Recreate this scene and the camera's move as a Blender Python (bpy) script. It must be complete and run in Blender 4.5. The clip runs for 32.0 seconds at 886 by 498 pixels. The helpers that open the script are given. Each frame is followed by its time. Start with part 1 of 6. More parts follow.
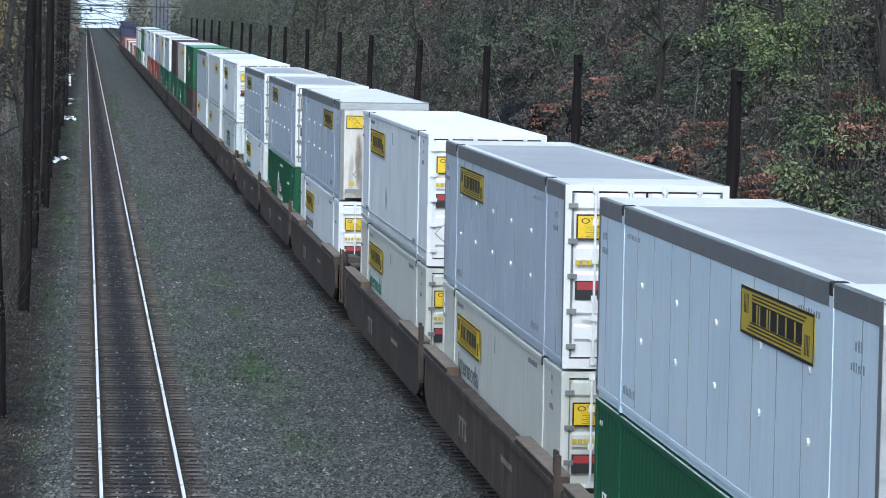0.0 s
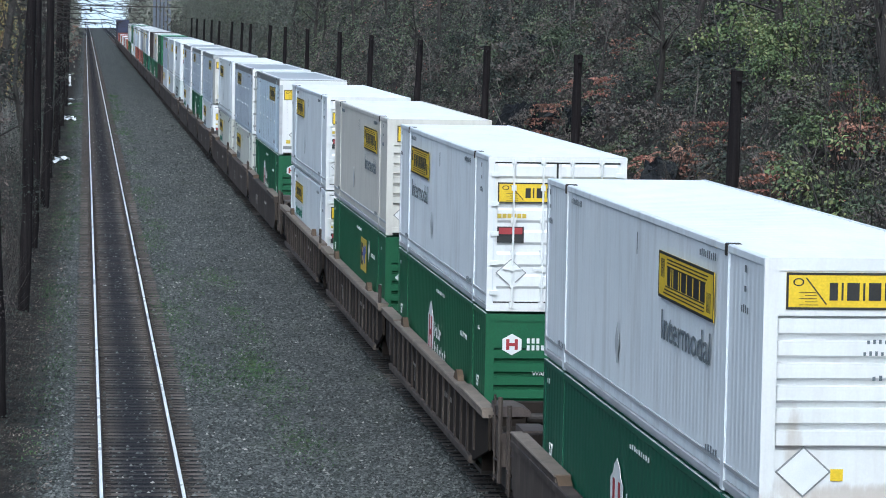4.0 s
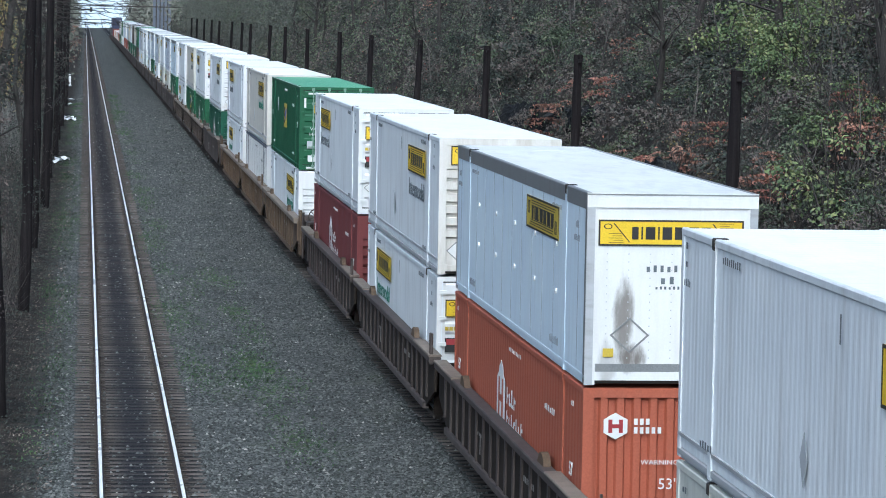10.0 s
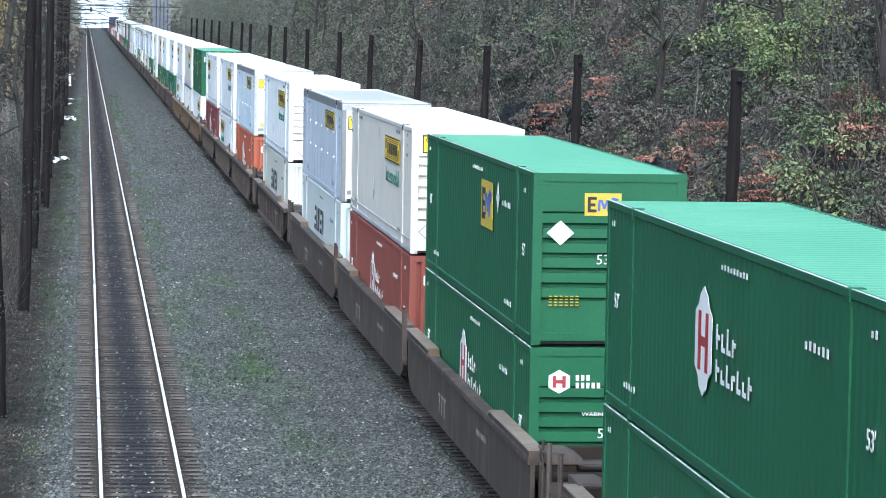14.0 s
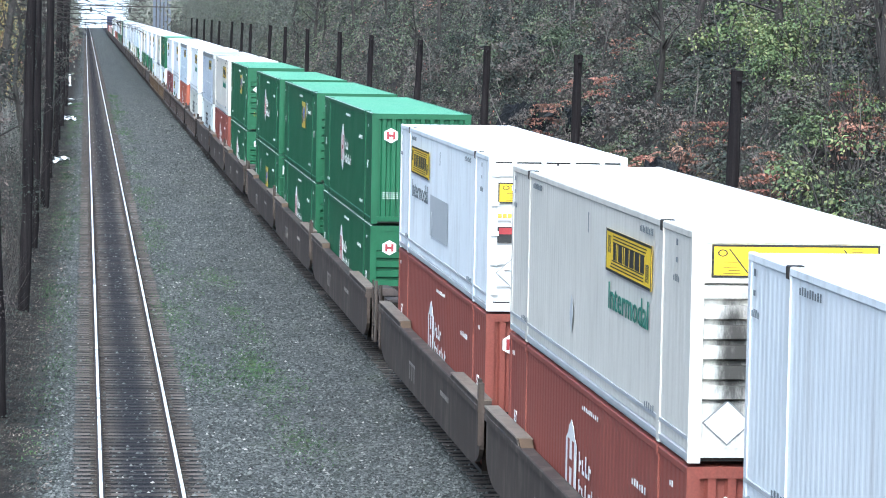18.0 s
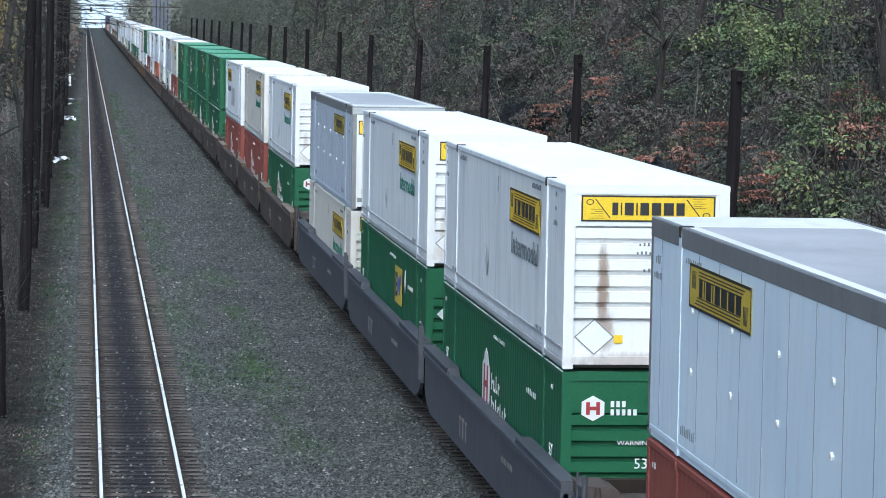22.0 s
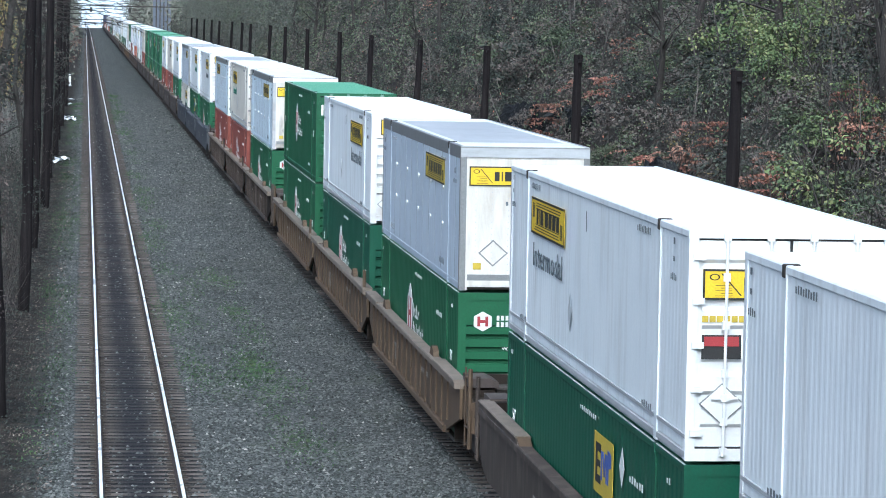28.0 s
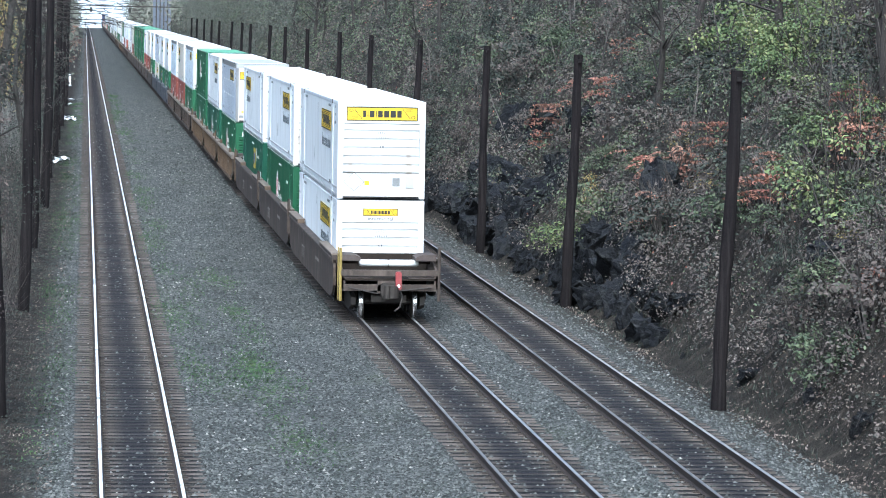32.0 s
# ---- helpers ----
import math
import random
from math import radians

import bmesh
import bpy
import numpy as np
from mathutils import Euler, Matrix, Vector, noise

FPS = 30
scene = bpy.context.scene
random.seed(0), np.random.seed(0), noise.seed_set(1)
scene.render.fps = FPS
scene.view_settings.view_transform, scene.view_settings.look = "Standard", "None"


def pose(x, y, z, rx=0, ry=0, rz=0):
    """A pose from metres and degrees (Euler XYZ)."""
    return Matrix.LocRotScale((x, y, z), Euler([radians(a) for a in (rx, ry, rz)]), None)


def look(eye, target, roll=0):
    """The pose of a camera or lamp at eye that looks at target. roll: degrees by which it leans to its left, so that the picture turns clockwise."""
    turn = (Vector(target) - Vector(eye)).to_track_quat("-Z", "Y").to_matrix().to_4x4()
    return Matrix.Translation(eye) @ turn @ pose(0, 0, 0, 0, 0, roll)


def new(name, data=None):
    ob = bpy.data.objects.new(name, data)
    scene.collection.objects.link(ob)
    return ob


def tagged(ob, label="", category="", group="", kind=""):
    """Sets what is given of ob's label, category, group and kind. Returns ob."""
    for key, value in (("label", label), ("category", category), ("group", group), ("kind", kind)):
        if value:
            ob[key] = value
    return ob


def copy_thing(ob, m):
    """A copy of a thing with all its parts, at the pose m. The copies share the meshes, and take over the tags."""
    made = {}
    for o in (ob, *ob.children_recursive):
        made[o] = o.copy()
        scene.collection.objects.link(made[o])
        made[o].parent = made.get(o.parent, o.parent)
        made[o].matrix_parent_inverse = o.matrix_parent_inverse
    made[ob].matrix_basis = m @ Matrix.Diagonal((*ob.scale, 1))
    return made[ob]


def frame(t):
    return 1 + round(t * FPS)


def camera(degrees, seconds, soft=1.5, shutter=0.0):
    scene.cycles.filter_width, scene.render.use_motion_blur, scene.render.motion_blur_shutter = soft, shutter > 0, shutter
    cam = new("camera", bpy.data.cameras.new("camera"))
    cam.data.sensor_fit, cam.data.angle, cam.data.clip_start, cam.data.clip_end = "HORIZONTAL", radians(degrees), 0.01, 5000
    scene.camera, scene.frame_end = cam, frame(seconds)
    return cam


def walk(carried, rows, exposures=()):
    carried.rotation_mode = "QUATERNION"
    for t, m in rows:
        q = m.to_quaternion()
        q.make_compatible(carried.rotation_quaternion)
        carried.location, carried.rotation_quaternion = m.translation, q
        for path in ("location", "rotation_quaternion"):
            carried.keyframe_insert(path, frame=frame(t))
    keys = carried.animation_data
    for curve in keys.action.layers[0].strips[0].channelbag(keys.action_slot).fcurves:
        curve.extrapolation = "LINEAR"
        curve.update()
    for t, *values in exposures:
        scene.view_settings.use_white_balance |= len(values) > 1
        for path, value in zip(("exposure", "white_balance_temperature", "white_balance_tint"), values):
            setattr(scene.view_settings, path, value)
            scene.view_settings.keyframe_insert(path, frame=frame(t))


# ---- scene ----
# x across the line (to the hill), y along the line (away), z up from the rail tops of the train's track.
cam = camera(16.27, 32.0, soft=0.95, shutter=0.0)
EYE = Vector((-8.743, 0.0, 8.784))
YAW, PITCH, ROLL = 6.641, 4.329, 1.015
AIM = EYE + 100 * Vector((math.sin(radians(YAW)) * math.cos(radians(PITCH)), math.cos(radians(YAW)) * math.cos(radians(PITCH)), -math.sin(radians(PITCH))))
# the clip's camera opens and closes as bright boxes fill its view
LIGHT = [(0, 0.03), (3, 0.0), (5, -0.08), (6, -0.1), (7, 0.1), (8, 0.18), (9, 0.08), (10, 0.03), (12, 0.06), (13, 0.14), (14, 0.75), (15, 1.15), (17, 1.2), (18, 0.95), (19, 0.65), (20, 0.32), (21, 0.2), (22, 0.1), (23, 0.06), (24, 0.12), (25, 0.4), (26.5, 0.5), (28, 0.38), (29, 0.3), (30, 0.22), (31, 0.1), (32, 0.82)]
walk(cam, [(0.0, look(EYE, AIM, ROLL)), (32.0, look(EYE, AIM, ROLL))], [(t, e, 5150, 0) for t, e in LIGHT])

# ---- light ----
world = bpy.data.worlds.new("sky")
scene.world = world
world.use_nodes = True
wn = world.node_tree.nodes
sky = wn.new("ShaderNodeTexSky")
sky.sky_type, sky.sun_disc = "NISHITA", False
sky.sun_elevation, sky.sun_rotation = radians(46), radians(192)
sky.air_density, sky.dust_density, sky.ozone_density = 0.8, 9.0, 1.0
wn["Background"].inputs["Strength"].default_value = 0.15
world.node_tree.links.new(sky.outputs["Color"], wn["Background"].inputs["Color"])
sun_data = bpy.data.lights.new("sun", "SUN")
sun_data.energy, sun_data.angle, sun_data.color = 1.55, radians(75), (1.0, 0.97, 0.93)
sun = new("sun", sun_data)
sun.matrix_world = look((-20, -92, 96), (0, 0, 0))

# ---- materials ----
def nodes_of(name):
    m = bpy.data.materials.new(name)
    m.use_nodes = True
    return m, m.node_tree.nodes, m.node_tree.links, m.node_tree.nodes["Principled BSDF"]


def noise_node(n, l, coord, scale, detail=4.0, rough=0.55, stretch=None):
    t = n.new("ShaderNodeTexNoise")
    t.inputs["Scale"].default_value, t.inputs["Detail"].default_value, t.inputs["Roughness"].default_value = scale, detail, rough
    if stretch:
        mp = n.new("ShaderNodeMapping")
        mp.inputs["Scale"].default_value = stretch
        l.new(coord, mp.inputs["Vector"])
        coord = mp.outputs["Vector"]
    l.new(coord, t.inputs["Vector"])
    return t.outputs["Fac"]


def ramp(n, l, fac, stops):
    r = n.new("ShaderNodeValToRGB")
    while len(r.color_ramp.elements) < len(stops):
        r.color_ramp.elements.new(0.5)
    for e, (p, c) in zip(r.color_ramp.elements, stops):
        e.position, e.color = p, (*c, 1)
    l.new(fac, r.inputs["Fac"])
    return r.outputs["Color"]


def mixed(n, l, fac, a, b, mode="MIX"):
    m = n.new("ShaderNodeMix")
    m.data_type, m.blend_type = "RGBA", mode
    for sock, v in ((m.inputs[0], fac), (m.inputs[6], a), (m.inputs[7], b)):
        if isinstance(v, bpy.types.NodeSocket):
            l.new(v, sock)
        elif isinstance(v, tuple):
            sock.default_value = (*v, 1)
        else:
            sock.default_value = v
    return m.outputs[2]


def surface(name, c1, c2, scale=2.0, fine=40.0, rough=0.6, metal=0.0, bump=0.15, dirt=None, dirt_amount=0.4, streak=(3, 3, 0.35), vary=0.0, depth=0.01, gloss=0.5):
    """Paint, wood, stone: two colours by a broad noise, grain by a fine one, dirt in runs."""
    m, n, l, p = nodes_of(name)
    co = n.new("ShaderNodeTexCoord").outputs["Object"]
    broad = noise_node(n, l, co, scale)
    grain = noise_node(n, l, co, fine, 3.0)
    col = ramp(n, l, broad, [(0.32, c1), (0.68, c2)])
    col = mixed(n, l, 0.10 if min(c2) > 0.3 else 0.35, col, ramp(n, l, grain, [(0.3, tuple(0.72 * c for c in c1)), (0.7, tuple(min(1, 1.15 * c) for c in c2))]))
    if dirt:
        run = noise_node(n, l, co, 1.6, 6.0, 0.65, streak)
        mask = n.new("ShaderNodeMapRange")
        mask.inputs["From Min"].default_value, mask.inputs["From Max"].default_value = 0.48, 0.78
        mask.inputs["To Max"].default_value = dirt_amount
        l.new(run, mask.inputs["Value"])
        col = mixed(n, l, mask.outputs["Result"], col, dirt)
    if vary:
        oi = n.new("ShaderNodeObjectInfo")
        hs = n.new("ShaderNodeHueSaturation")
        mr = n.new("ShaderNodeMapRange")
        mr.inputs["To Min"].default_value, mr.inputs["To Max"].default_value = 1 - vary, 1 + vary
        l.new(oi.outputs["Random"], mr.inputs["Value"])
        l.new(mr.outputs["Result"], hs.inputs["Value"])
        l.new(col, hs.inputs["Color"])
        col = hs.outputs["Color"]
    l.new(col, p.inputs["Base Color"])
    rr = n.new("ShaderNodeMapRange")
    rr.inputs["To Min"].default_value, rr.inputs["To Max"].default_value = max(0.03, rough - 0.12), min(1, rough + 0.12)
    l.new(broad, rr.inputs["Value"])
    l.new(rr.outputs["Result"], p.inputs["Roughness"])
    p.inputs["Metallic"].default_value = metal
    p.inputs["Specular IOR Level"].default_value = gloss
    if bump:
        b = n.new("ShaderNodeBump")
        b.inputs["Strength"].default_value, b.inputs["Distance"].default_value = bump, depth
        l.new(grain, b.inputs["Height"])
        l.new(b.outputs["Normal"], p.inputs["Normal"])
    return m


GRIME = (0.16, 0.13, 0.10)
M = {}
M["white"] = surface("white_paint", (0.70, 0.745, 0.795), (0.78, 0.815, 0.855), 0.7, 30, 0.5, 0, 0.05, GRIME, 0.30, (1.6, 1.6, 0.22), vary=0.07)
M["swiftwhite"] = surface("greenish_white_paint", (0.54, 0.60, 0.61), (0.61, 0.66, 0.67), 0.7, 30, 0.5, 0, 0.05, GRIME, 0.22)
M["greige"] = surface("greige_paint", (0.57, 0.555, 0.515), (0.65, 0.63, 0.585), 0.7, 30, 0.55, 0, 0.05, GRIME, 0.25)
M["blue"] = surface("pale_blue_panel", (0.68, 0.80, 0.94), (0.75, 0.86, 0.96), 0.6, 25, 0.42, 0, 0.04, GRIME, 0.15)
M["steel"] = surface("grey_blue_panel", (0.51, 0.58, 0.69), (0.60, 0.67, 0.77), 0.6, 25, 0.42, 0, 0.04, GRIME, 0.2)
M["green"] = surface("green_paint", (0.012, 0.088, 0.036), (0.019, 0.115, 0.049), 0.6, 30, 0.5, 0, 0.05, (0.02, 0.06, 0.035), 0.3)
M["dgreen"] = surface("dark_green_paint", (0.008, 0.075, 0.042), (0.012, 0.095, 0.052), 0.6, 30, 0.5, 0, 0.05, (0.03, 0.05, 0.035), 0.3)
M["red"] = surface("faded_red_paint", (0.20, 0.052, 0.040), (0.26, 0.070, 0.050), 0.6, 30, 0.6, 0, 0.05, (0.15, 0.07, 0.05), 0.35)
M["dred"] = surface("dark_red_paint", (0.14, 0.030, 0.032), (0.18, 0.040, 0.040), 0.6, 30, 0.6, 0, 0.05, (0.09, 0.04, 0.035), 0.35)
M["orange"] = surface("orange_red_paint", (0.33, 0.085, 0.045), (0.40, 0.11, 0.06), 0.6, 30, 0.6, 0, 0.05, (0.2, 0.09, 0.06), 0.3)
M["offwhite"] = surface("off_white_paint", (0.55, 0.57, 0.53), (0.63, 0.64, 0.60), 0.7, 30, 0.5, 0, 0.05, GRIME, 0.25)
M["grey"] = surface("grey_paint", (0.46, 0.48, 0.51), (0.56, 0.58, 0.60), 0.7, 30, 0.5, 0, 0.05, GRIME, 0.3)
M["brown"] = surface("dark_brown_paint", (0.055, 0.035, 0.03), (0.08, 0.05, 0.04), 0.6, 30, 0.6, 0, 0.05, (0.04, 0.03, 0.03), 0.3)
M["navy"] = surface("dark_blue_paint", (0.03, 0.04, 0.09), (0.05, 0.06, 0.12), 0.6, 30, 0.6, 0, 0.05, GRIME, 0.3)
M["roof"] = surface("white_roof_sheet", (0.80, 0.81, 0.82), (0.86, 0.86, 0.86), 0.5, 20, 0.45, 0, 0.04, (0.45, 0.43, 0.40), 0.25, (1.5, 0.4, 1))
M["steelroof"] = surface("bare_metal_roof", (0.34, 0.36, 0.39), (0.50, 0.51, 0.54), 0.35, 6, 0.45, 0.0, 0.04, (0.24, 0.24, 0.26), 0.35, (1.2, 0.3, 1))
M["roofstrip"] = surface("pale_roof_strip", (0.74, 0.75, 0.76), (0.84, 0.85, 0.85), 0.6, 12, 0.45, 0.0, 0.04, (0.42, 0.42, 0.43), 0.4, (2.0, 0.5, 1))
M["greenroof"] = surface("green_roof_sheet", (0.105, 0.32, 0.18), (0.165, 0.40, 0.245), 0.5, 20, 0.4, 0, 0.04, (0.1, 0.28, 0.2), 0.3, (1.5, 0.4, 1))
M["rail_trim"] = surface("aluminium_trim", (0.20, 0.21, 0.22), (0.30, 0.31, 0.32), 1.5, 40, 0.45, 0.3, 0.1, GRIME, 0.35)
M["endwhite"] = surface("white_end_sheet", (0.72, 0.73, 0.74), (0.78, 0.79, 0.80), 0.8, 30, 0.5, 0, 0.05, (0.40, 0.33, 0.25), 0.22, (2.5, 2.5, 0.3))
M["enddirty"] = surface("dirty_white_end_sheet", (0.62, 0.60, 0.56), (0.74, 0.73, 0.70), 0.9, 30, 0.55, 0, 0.05, (0.26, 0.19, 0.12), 0.55, (1.6, 1.6, 0.3))
M["yellow"] = surface("yellow_sheet", (0.72, 0.50, 0.015), (0.80, 0.57, 0.02), 1.5, 40, 0.5, 0, 0.03, (0.4, 0.3, 0.05), 0.2)
M["oldyellow"] = surface("faded_yellow_sheet", (0.50, 0.38, 0.04), (0.58, 0.44, 0.05), 1.5, 40, 0.55, 0, 0.03, (0.3, 0.25, 0.08), 0.3)
M["black"] = surface("black_sheet", (0.015, 0.015, 0.016), (0.03, 0.03, 0.03), 3, 60, 0.55, 0, 0.05)
M["markgreen"] = surface("green_lettering", (0.02, 0.13, 0.09), (0.03, 0.17, 0.12), 3, 60, 0.5, 0, 0.0)
M["markgrey"] = surface("grey_lettering", (0.10, 0.12, 0.14), (0.15, 0.17, 0.19), 3, 60, 0.5, 0, 0.0)
M["markwhite"] = surface("white_lettering", (0.70, 0.72, 0.72), (0.78, 0.79, 0.79), 3, 60, 0.5, 0, 0.0)
M["markblue"] = surface("blue_lettering", (0.06, 0.10, 0.35), (0.08, 0.13, 0.42), 3, 60, 0.5, 0, 0.0)
M["markred"] = surface("red_lettering", (0.28, 0.030, 0.038), (0.36, 0.045, 0.05), 3, 60, 0.5, 0, 0.0)
M["faded"] = surface("faded_stencil_paint", (0.20, 0.185, 0.17), (0.28, 0.26, 0.24), 2, 40, 0.6, 0, 0.05, (0.08, 0.065, 0.055), 0.5)
# recess shade between the ribs put into the wall colour
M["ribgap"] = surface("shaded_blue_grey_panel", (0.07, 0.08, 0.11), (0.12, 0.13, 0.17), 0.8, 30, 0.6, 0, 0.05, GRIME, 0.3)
M["chip"] = surface("worn_bare_edge", (0.45, 0.52, 0.48), (0.70, 0.75, 0.71), 3, 30, 0.5, 0, 0.05)
# blue cast of the far haze put into the pier's column colour
M["slate"] = surface("haze_blue_steel", (0.10, 0.115, 0.15), (0.14, 0.155, 0.19), 0.5, 10, 0.7, 0, 0.1)
M["patch"] = surface("grey_patch", (0.42, 0.45, 0.48), (0.48, 0.50, 0.53), 2, 40, 0.5, 0, 0.0)
M["carbrown"] = surface("brown_car_paint", (0.032, 0.023, 0.019), (0.066, 0.049, 0.040), 0.9, 30, 0.7, 0, 0.15, (0.17, 0.138, 0.115), 0.7, (1.2, 1.2, 0.35), 0.12)
M["carrust"] = surface("ochre_car_paint", (0.075, 0.048, 0.028), (0.125, 0.083, 0.050), 0.9, 30, 0.7, 0, 0.15, (0.05, 0.034, 0.024), 0.75, (2.4, 2.4, 0.25), 0.12)
M["carblue"] = surface("slate_car_paint", (0.042, 0.047, 0.060), (0.07, 0.075, 0.09), 0.9, 30, 0.65, 0, 0.15, (0.13, 0.12, 0.12), 0.45, (2, 2, 0.6), 0.12)
M["cardark"] = surface("dark_car_paint", (0.045, 0.034, 0.032), (0.075, 0.058, 0.052), 0.9, 30, 0.7, 0, 0.15, (0.14, 0.12, 0.11), 0.45, (2, 2, 0.6), 0.12)
# near-black base carries the shade under chords and inside car ends
M["web"] = surface("shade_dark_plate", (0.014, 0.011, 0.009), (0.032, 0.025, 0.021), 1.4, 30, 0.85, 0, 0.2, (0.06, 0.045, 0.036), 0.4, (2, 2, 0.5), gloss=0.15)
M["deck"] = surface("worn_deck_plate", (0.15, 0.123, 0.10), (0.25, 0.205, 0.17), 1.8, 50, 0.7, 0.1, 0.2, (0.07, 0.055, 0.045), 0.6, (2, 2, 2))
M["iron"] = surface("dark_iron", (0.03, 0.026, 0.024), (0.055, 0.046, 0.040), 2, 50, 0.65, 0.3, 0.2)
M["tread"] = surface("polished_tread", (0.45, 0.45, 0.46), (0.6, 0.6, 0.62), 3, 60, 0.25, 0.9, 0.05)
M["railrust"] = surface("rusted_rail", (0.035, 0.027, 0.024), (0.060, 0.046, 0.040), 1.5, 50, 0.75, 0.2, 0.2)
# near-white base colour carries the sky's glare on the polished heads
M["railhead"] = surface("polished_sky_glare_head", (0.92, 0.92, 0.91), (0.97, 0.97, 0.96), 0.5, 30, 0.30, 0.1, 0.0)
M["railworn"] = surface("worn_rail_head", (0.46, 0.45, 0.45), (0.60, 0.59, 0.58), 0.5, 30, 0.34, 0.6, 0.0)
M["raildull"] = surface("dull_rail_head", (0.20, 0.19, 0.185), (0.28, 0.27, 0.26), 0.5, 30, 0.45, 0.5, 0.0)
M["tie"] = surface("weathered_tie", (0.060, 0.052, 0.047), (0.125, 0.108, 0.097), 2.5, 30, 0.85, 0, 0.5, (0.13, 0.112, 0.098), 0.35, (9, 0.8, 5), 0.35, gloss=0.12)
M["plate"] = surface("rusted_tie_plate", (0.045, 0.037, 0.033), (0.075, 0.062, 0.054), 3, 50, 0.75, 0.2, 0.2, gloss=0.12)
M["pole"] = surface("tarred_pole", (0.008, 0.007, 0.008), (0.016, 0.013, 0.014), 1.5, 25, 0.85, 0, 0.4, (0.050, 0.045, 0.044), 0.5, (7, 7, 0.35), gloss=0.12)
M["rock"] = surface("dark_rock", (0.010, 0.011, 0.014), (0.030, 0.031, 0.036), 1.6, 11, 0.8, 0, 0.9, (0.045, 0.050, 0.040), 0.55, (1, 1, 1), 0.3, 0.08, gloss=0.12)
M["bark"] = surface("grey_bark", (0.030, 0.027, 0.026), (0.065, 0.059, 0.056), 2.0, 25, 0.9, 0, 0.5, (0.03, 0.028, 0.025), 0.4, (8, 8, 0.5), gloss=0.12)
M["litter"] = surface("white_litter", (0.62, 0.64, 0.66), (0.75, 0.76, 0.77), 3, 30, 0.6, 0, 0.2)
M["lowrail"] = surface("dull_grey_rail", (0.40, 0.42, 0.45), (0.50, 0.52, 0.55), 1.5, 40, 0.5, 0.1, 0.1, GRIME, 0.4, (0.6, 0.6, 4))
M["seam"] = surface("panel_joint", (0.22, 0.25, 0.30), (0.28, 0.31, 0.36), 2, 40, 0.5, 0, 0.0)
M["rodgreen"] = surface("weathered_green_rod", (0.16, 0.27, 0.21), (0.26, 0.36, 0.30), 2, 40, 0.5, 0.1, 0.1)
M["grabyellow"] = surface("chipped_yellow_paint", (0.24, 0.18, 0.05), (0.34, 0.26, 0.07), 4, 40, 0.6, 0, 0.1, GRIME, 0.5)
M["markerred"] = surface("dull_red_plastic", (0.24, 0.035, 0.04), (0.32, 0.05, 0.055), 4, 40, 0.5, 0, 0.05, GRIME, 0.3)


def stained(key, name, base, runs, colour):
    """A copy of a sheet with soft-edged dirt runs on it: each run is u, v, half width, half height, strength."""
    M[key] = m = M[base].copy()
    m.name = name
    n, l = m.node_tree.nodes, m.node_tree.links
    p = n["Principled BSDF"]
    co = n.new("ShaderNodeTexCoord").outputs["Object"]
    sep = n.new("ShaderNodeSeparateXYZ")
    l.new(co, sep.inputs[0])
    ragged = noise_node(n, l, co, 4.0, 6.0, 0.7, (1.6, 1.6, 0.45))

    def maths(op, a, b):
        t = n.new("ShaderNodeMath")
        t.operation = op
        for sock, v in zip(t.inputs, (a, b)):
            if isinstance(v, bpy.types.NodeSocket):
                l.new(v, sock)
            else:
                sock.default_value = v
        return t.outputs[0]
    total = 0.0
    for u, v, ru, rv, k in runs:
        du = maths("DIVIDE", maths("ADD", sep.outputs["X"], u), ru)
        dv = maths("DIVIDE", maths("SUBTRACT", sep.outputs["Z"], v), rv)
        d = maths("ADD", maths("MULTIPLY", du, du), maths("MULTIPLY", dv, dv))
        d = maths("ADD", d, maths("MULTIPLY", maths("SUBTRACT", ragged, 0.5), 2.6))
        r = n.new("ShaderNodeMapRange")
        r.interpolation_type = "SMOOTHSTEP"
        r.inputs["From Min"].default_value, r.inputs["From Max"].default_value, r.inputs["To Min"].default_value, r.inputs["To Max"].default_value = 0.0, 1.5, k, 0.0
        l.new(d, r.inputs["Value"])
        total = maths("MAXIMUM", r.outputs["Result"], total)
    l.new(mixed(n, l, total, p.inputs["Base Color"].links[0].from_socket, colour), p.inputs["Base Color"])


stained("endstain", "stained_white_end_sheet", "enddirty", [(-0.74, 1.1, 0.10, 0.85, 0.85), (-0.58, 0.62, 0.24, 0.5, 0.8), (-0.95, 0.7, 0.10, 0.7, 0.45), (0.0, 0.18, 1.3, 0.16, 0.7), (0.5, 0.4, 0.3, 0.3, 0.35)], (0.115, 0.080, 0.048))
stained("endsmoke", "smoke_stained_end_sheet", "endwhite", [(-0.72, 0.95, 0.16, 0.6, 0.8), (-0.60, 0.42, 0.22, 0.22, 0.9), (-0.95, 0.3, 0.14, 0.4, 0.4)], (0.12, 0.10, 0.085))
stained("endrust", "rust_streaked_end_sheet", "endwhite", [(-0.68, 1.25, 0.09, 0.75, 0.8), (-0.64, 0.62, 0.16, 0.35, 0.65), (0.0, 0.12, 1.3, 0.14, 0.5)], (0.20, 0.115, 0.060))
stained("endsoot", "soot_streaked_end_sheet", "enddirty", [(-0.74, 1.30, 0.26, 0.8, 0.95), (-0.80, 0.62, 0.20, 0.4, 0.8)], (0.028, 0.025, 0.022))
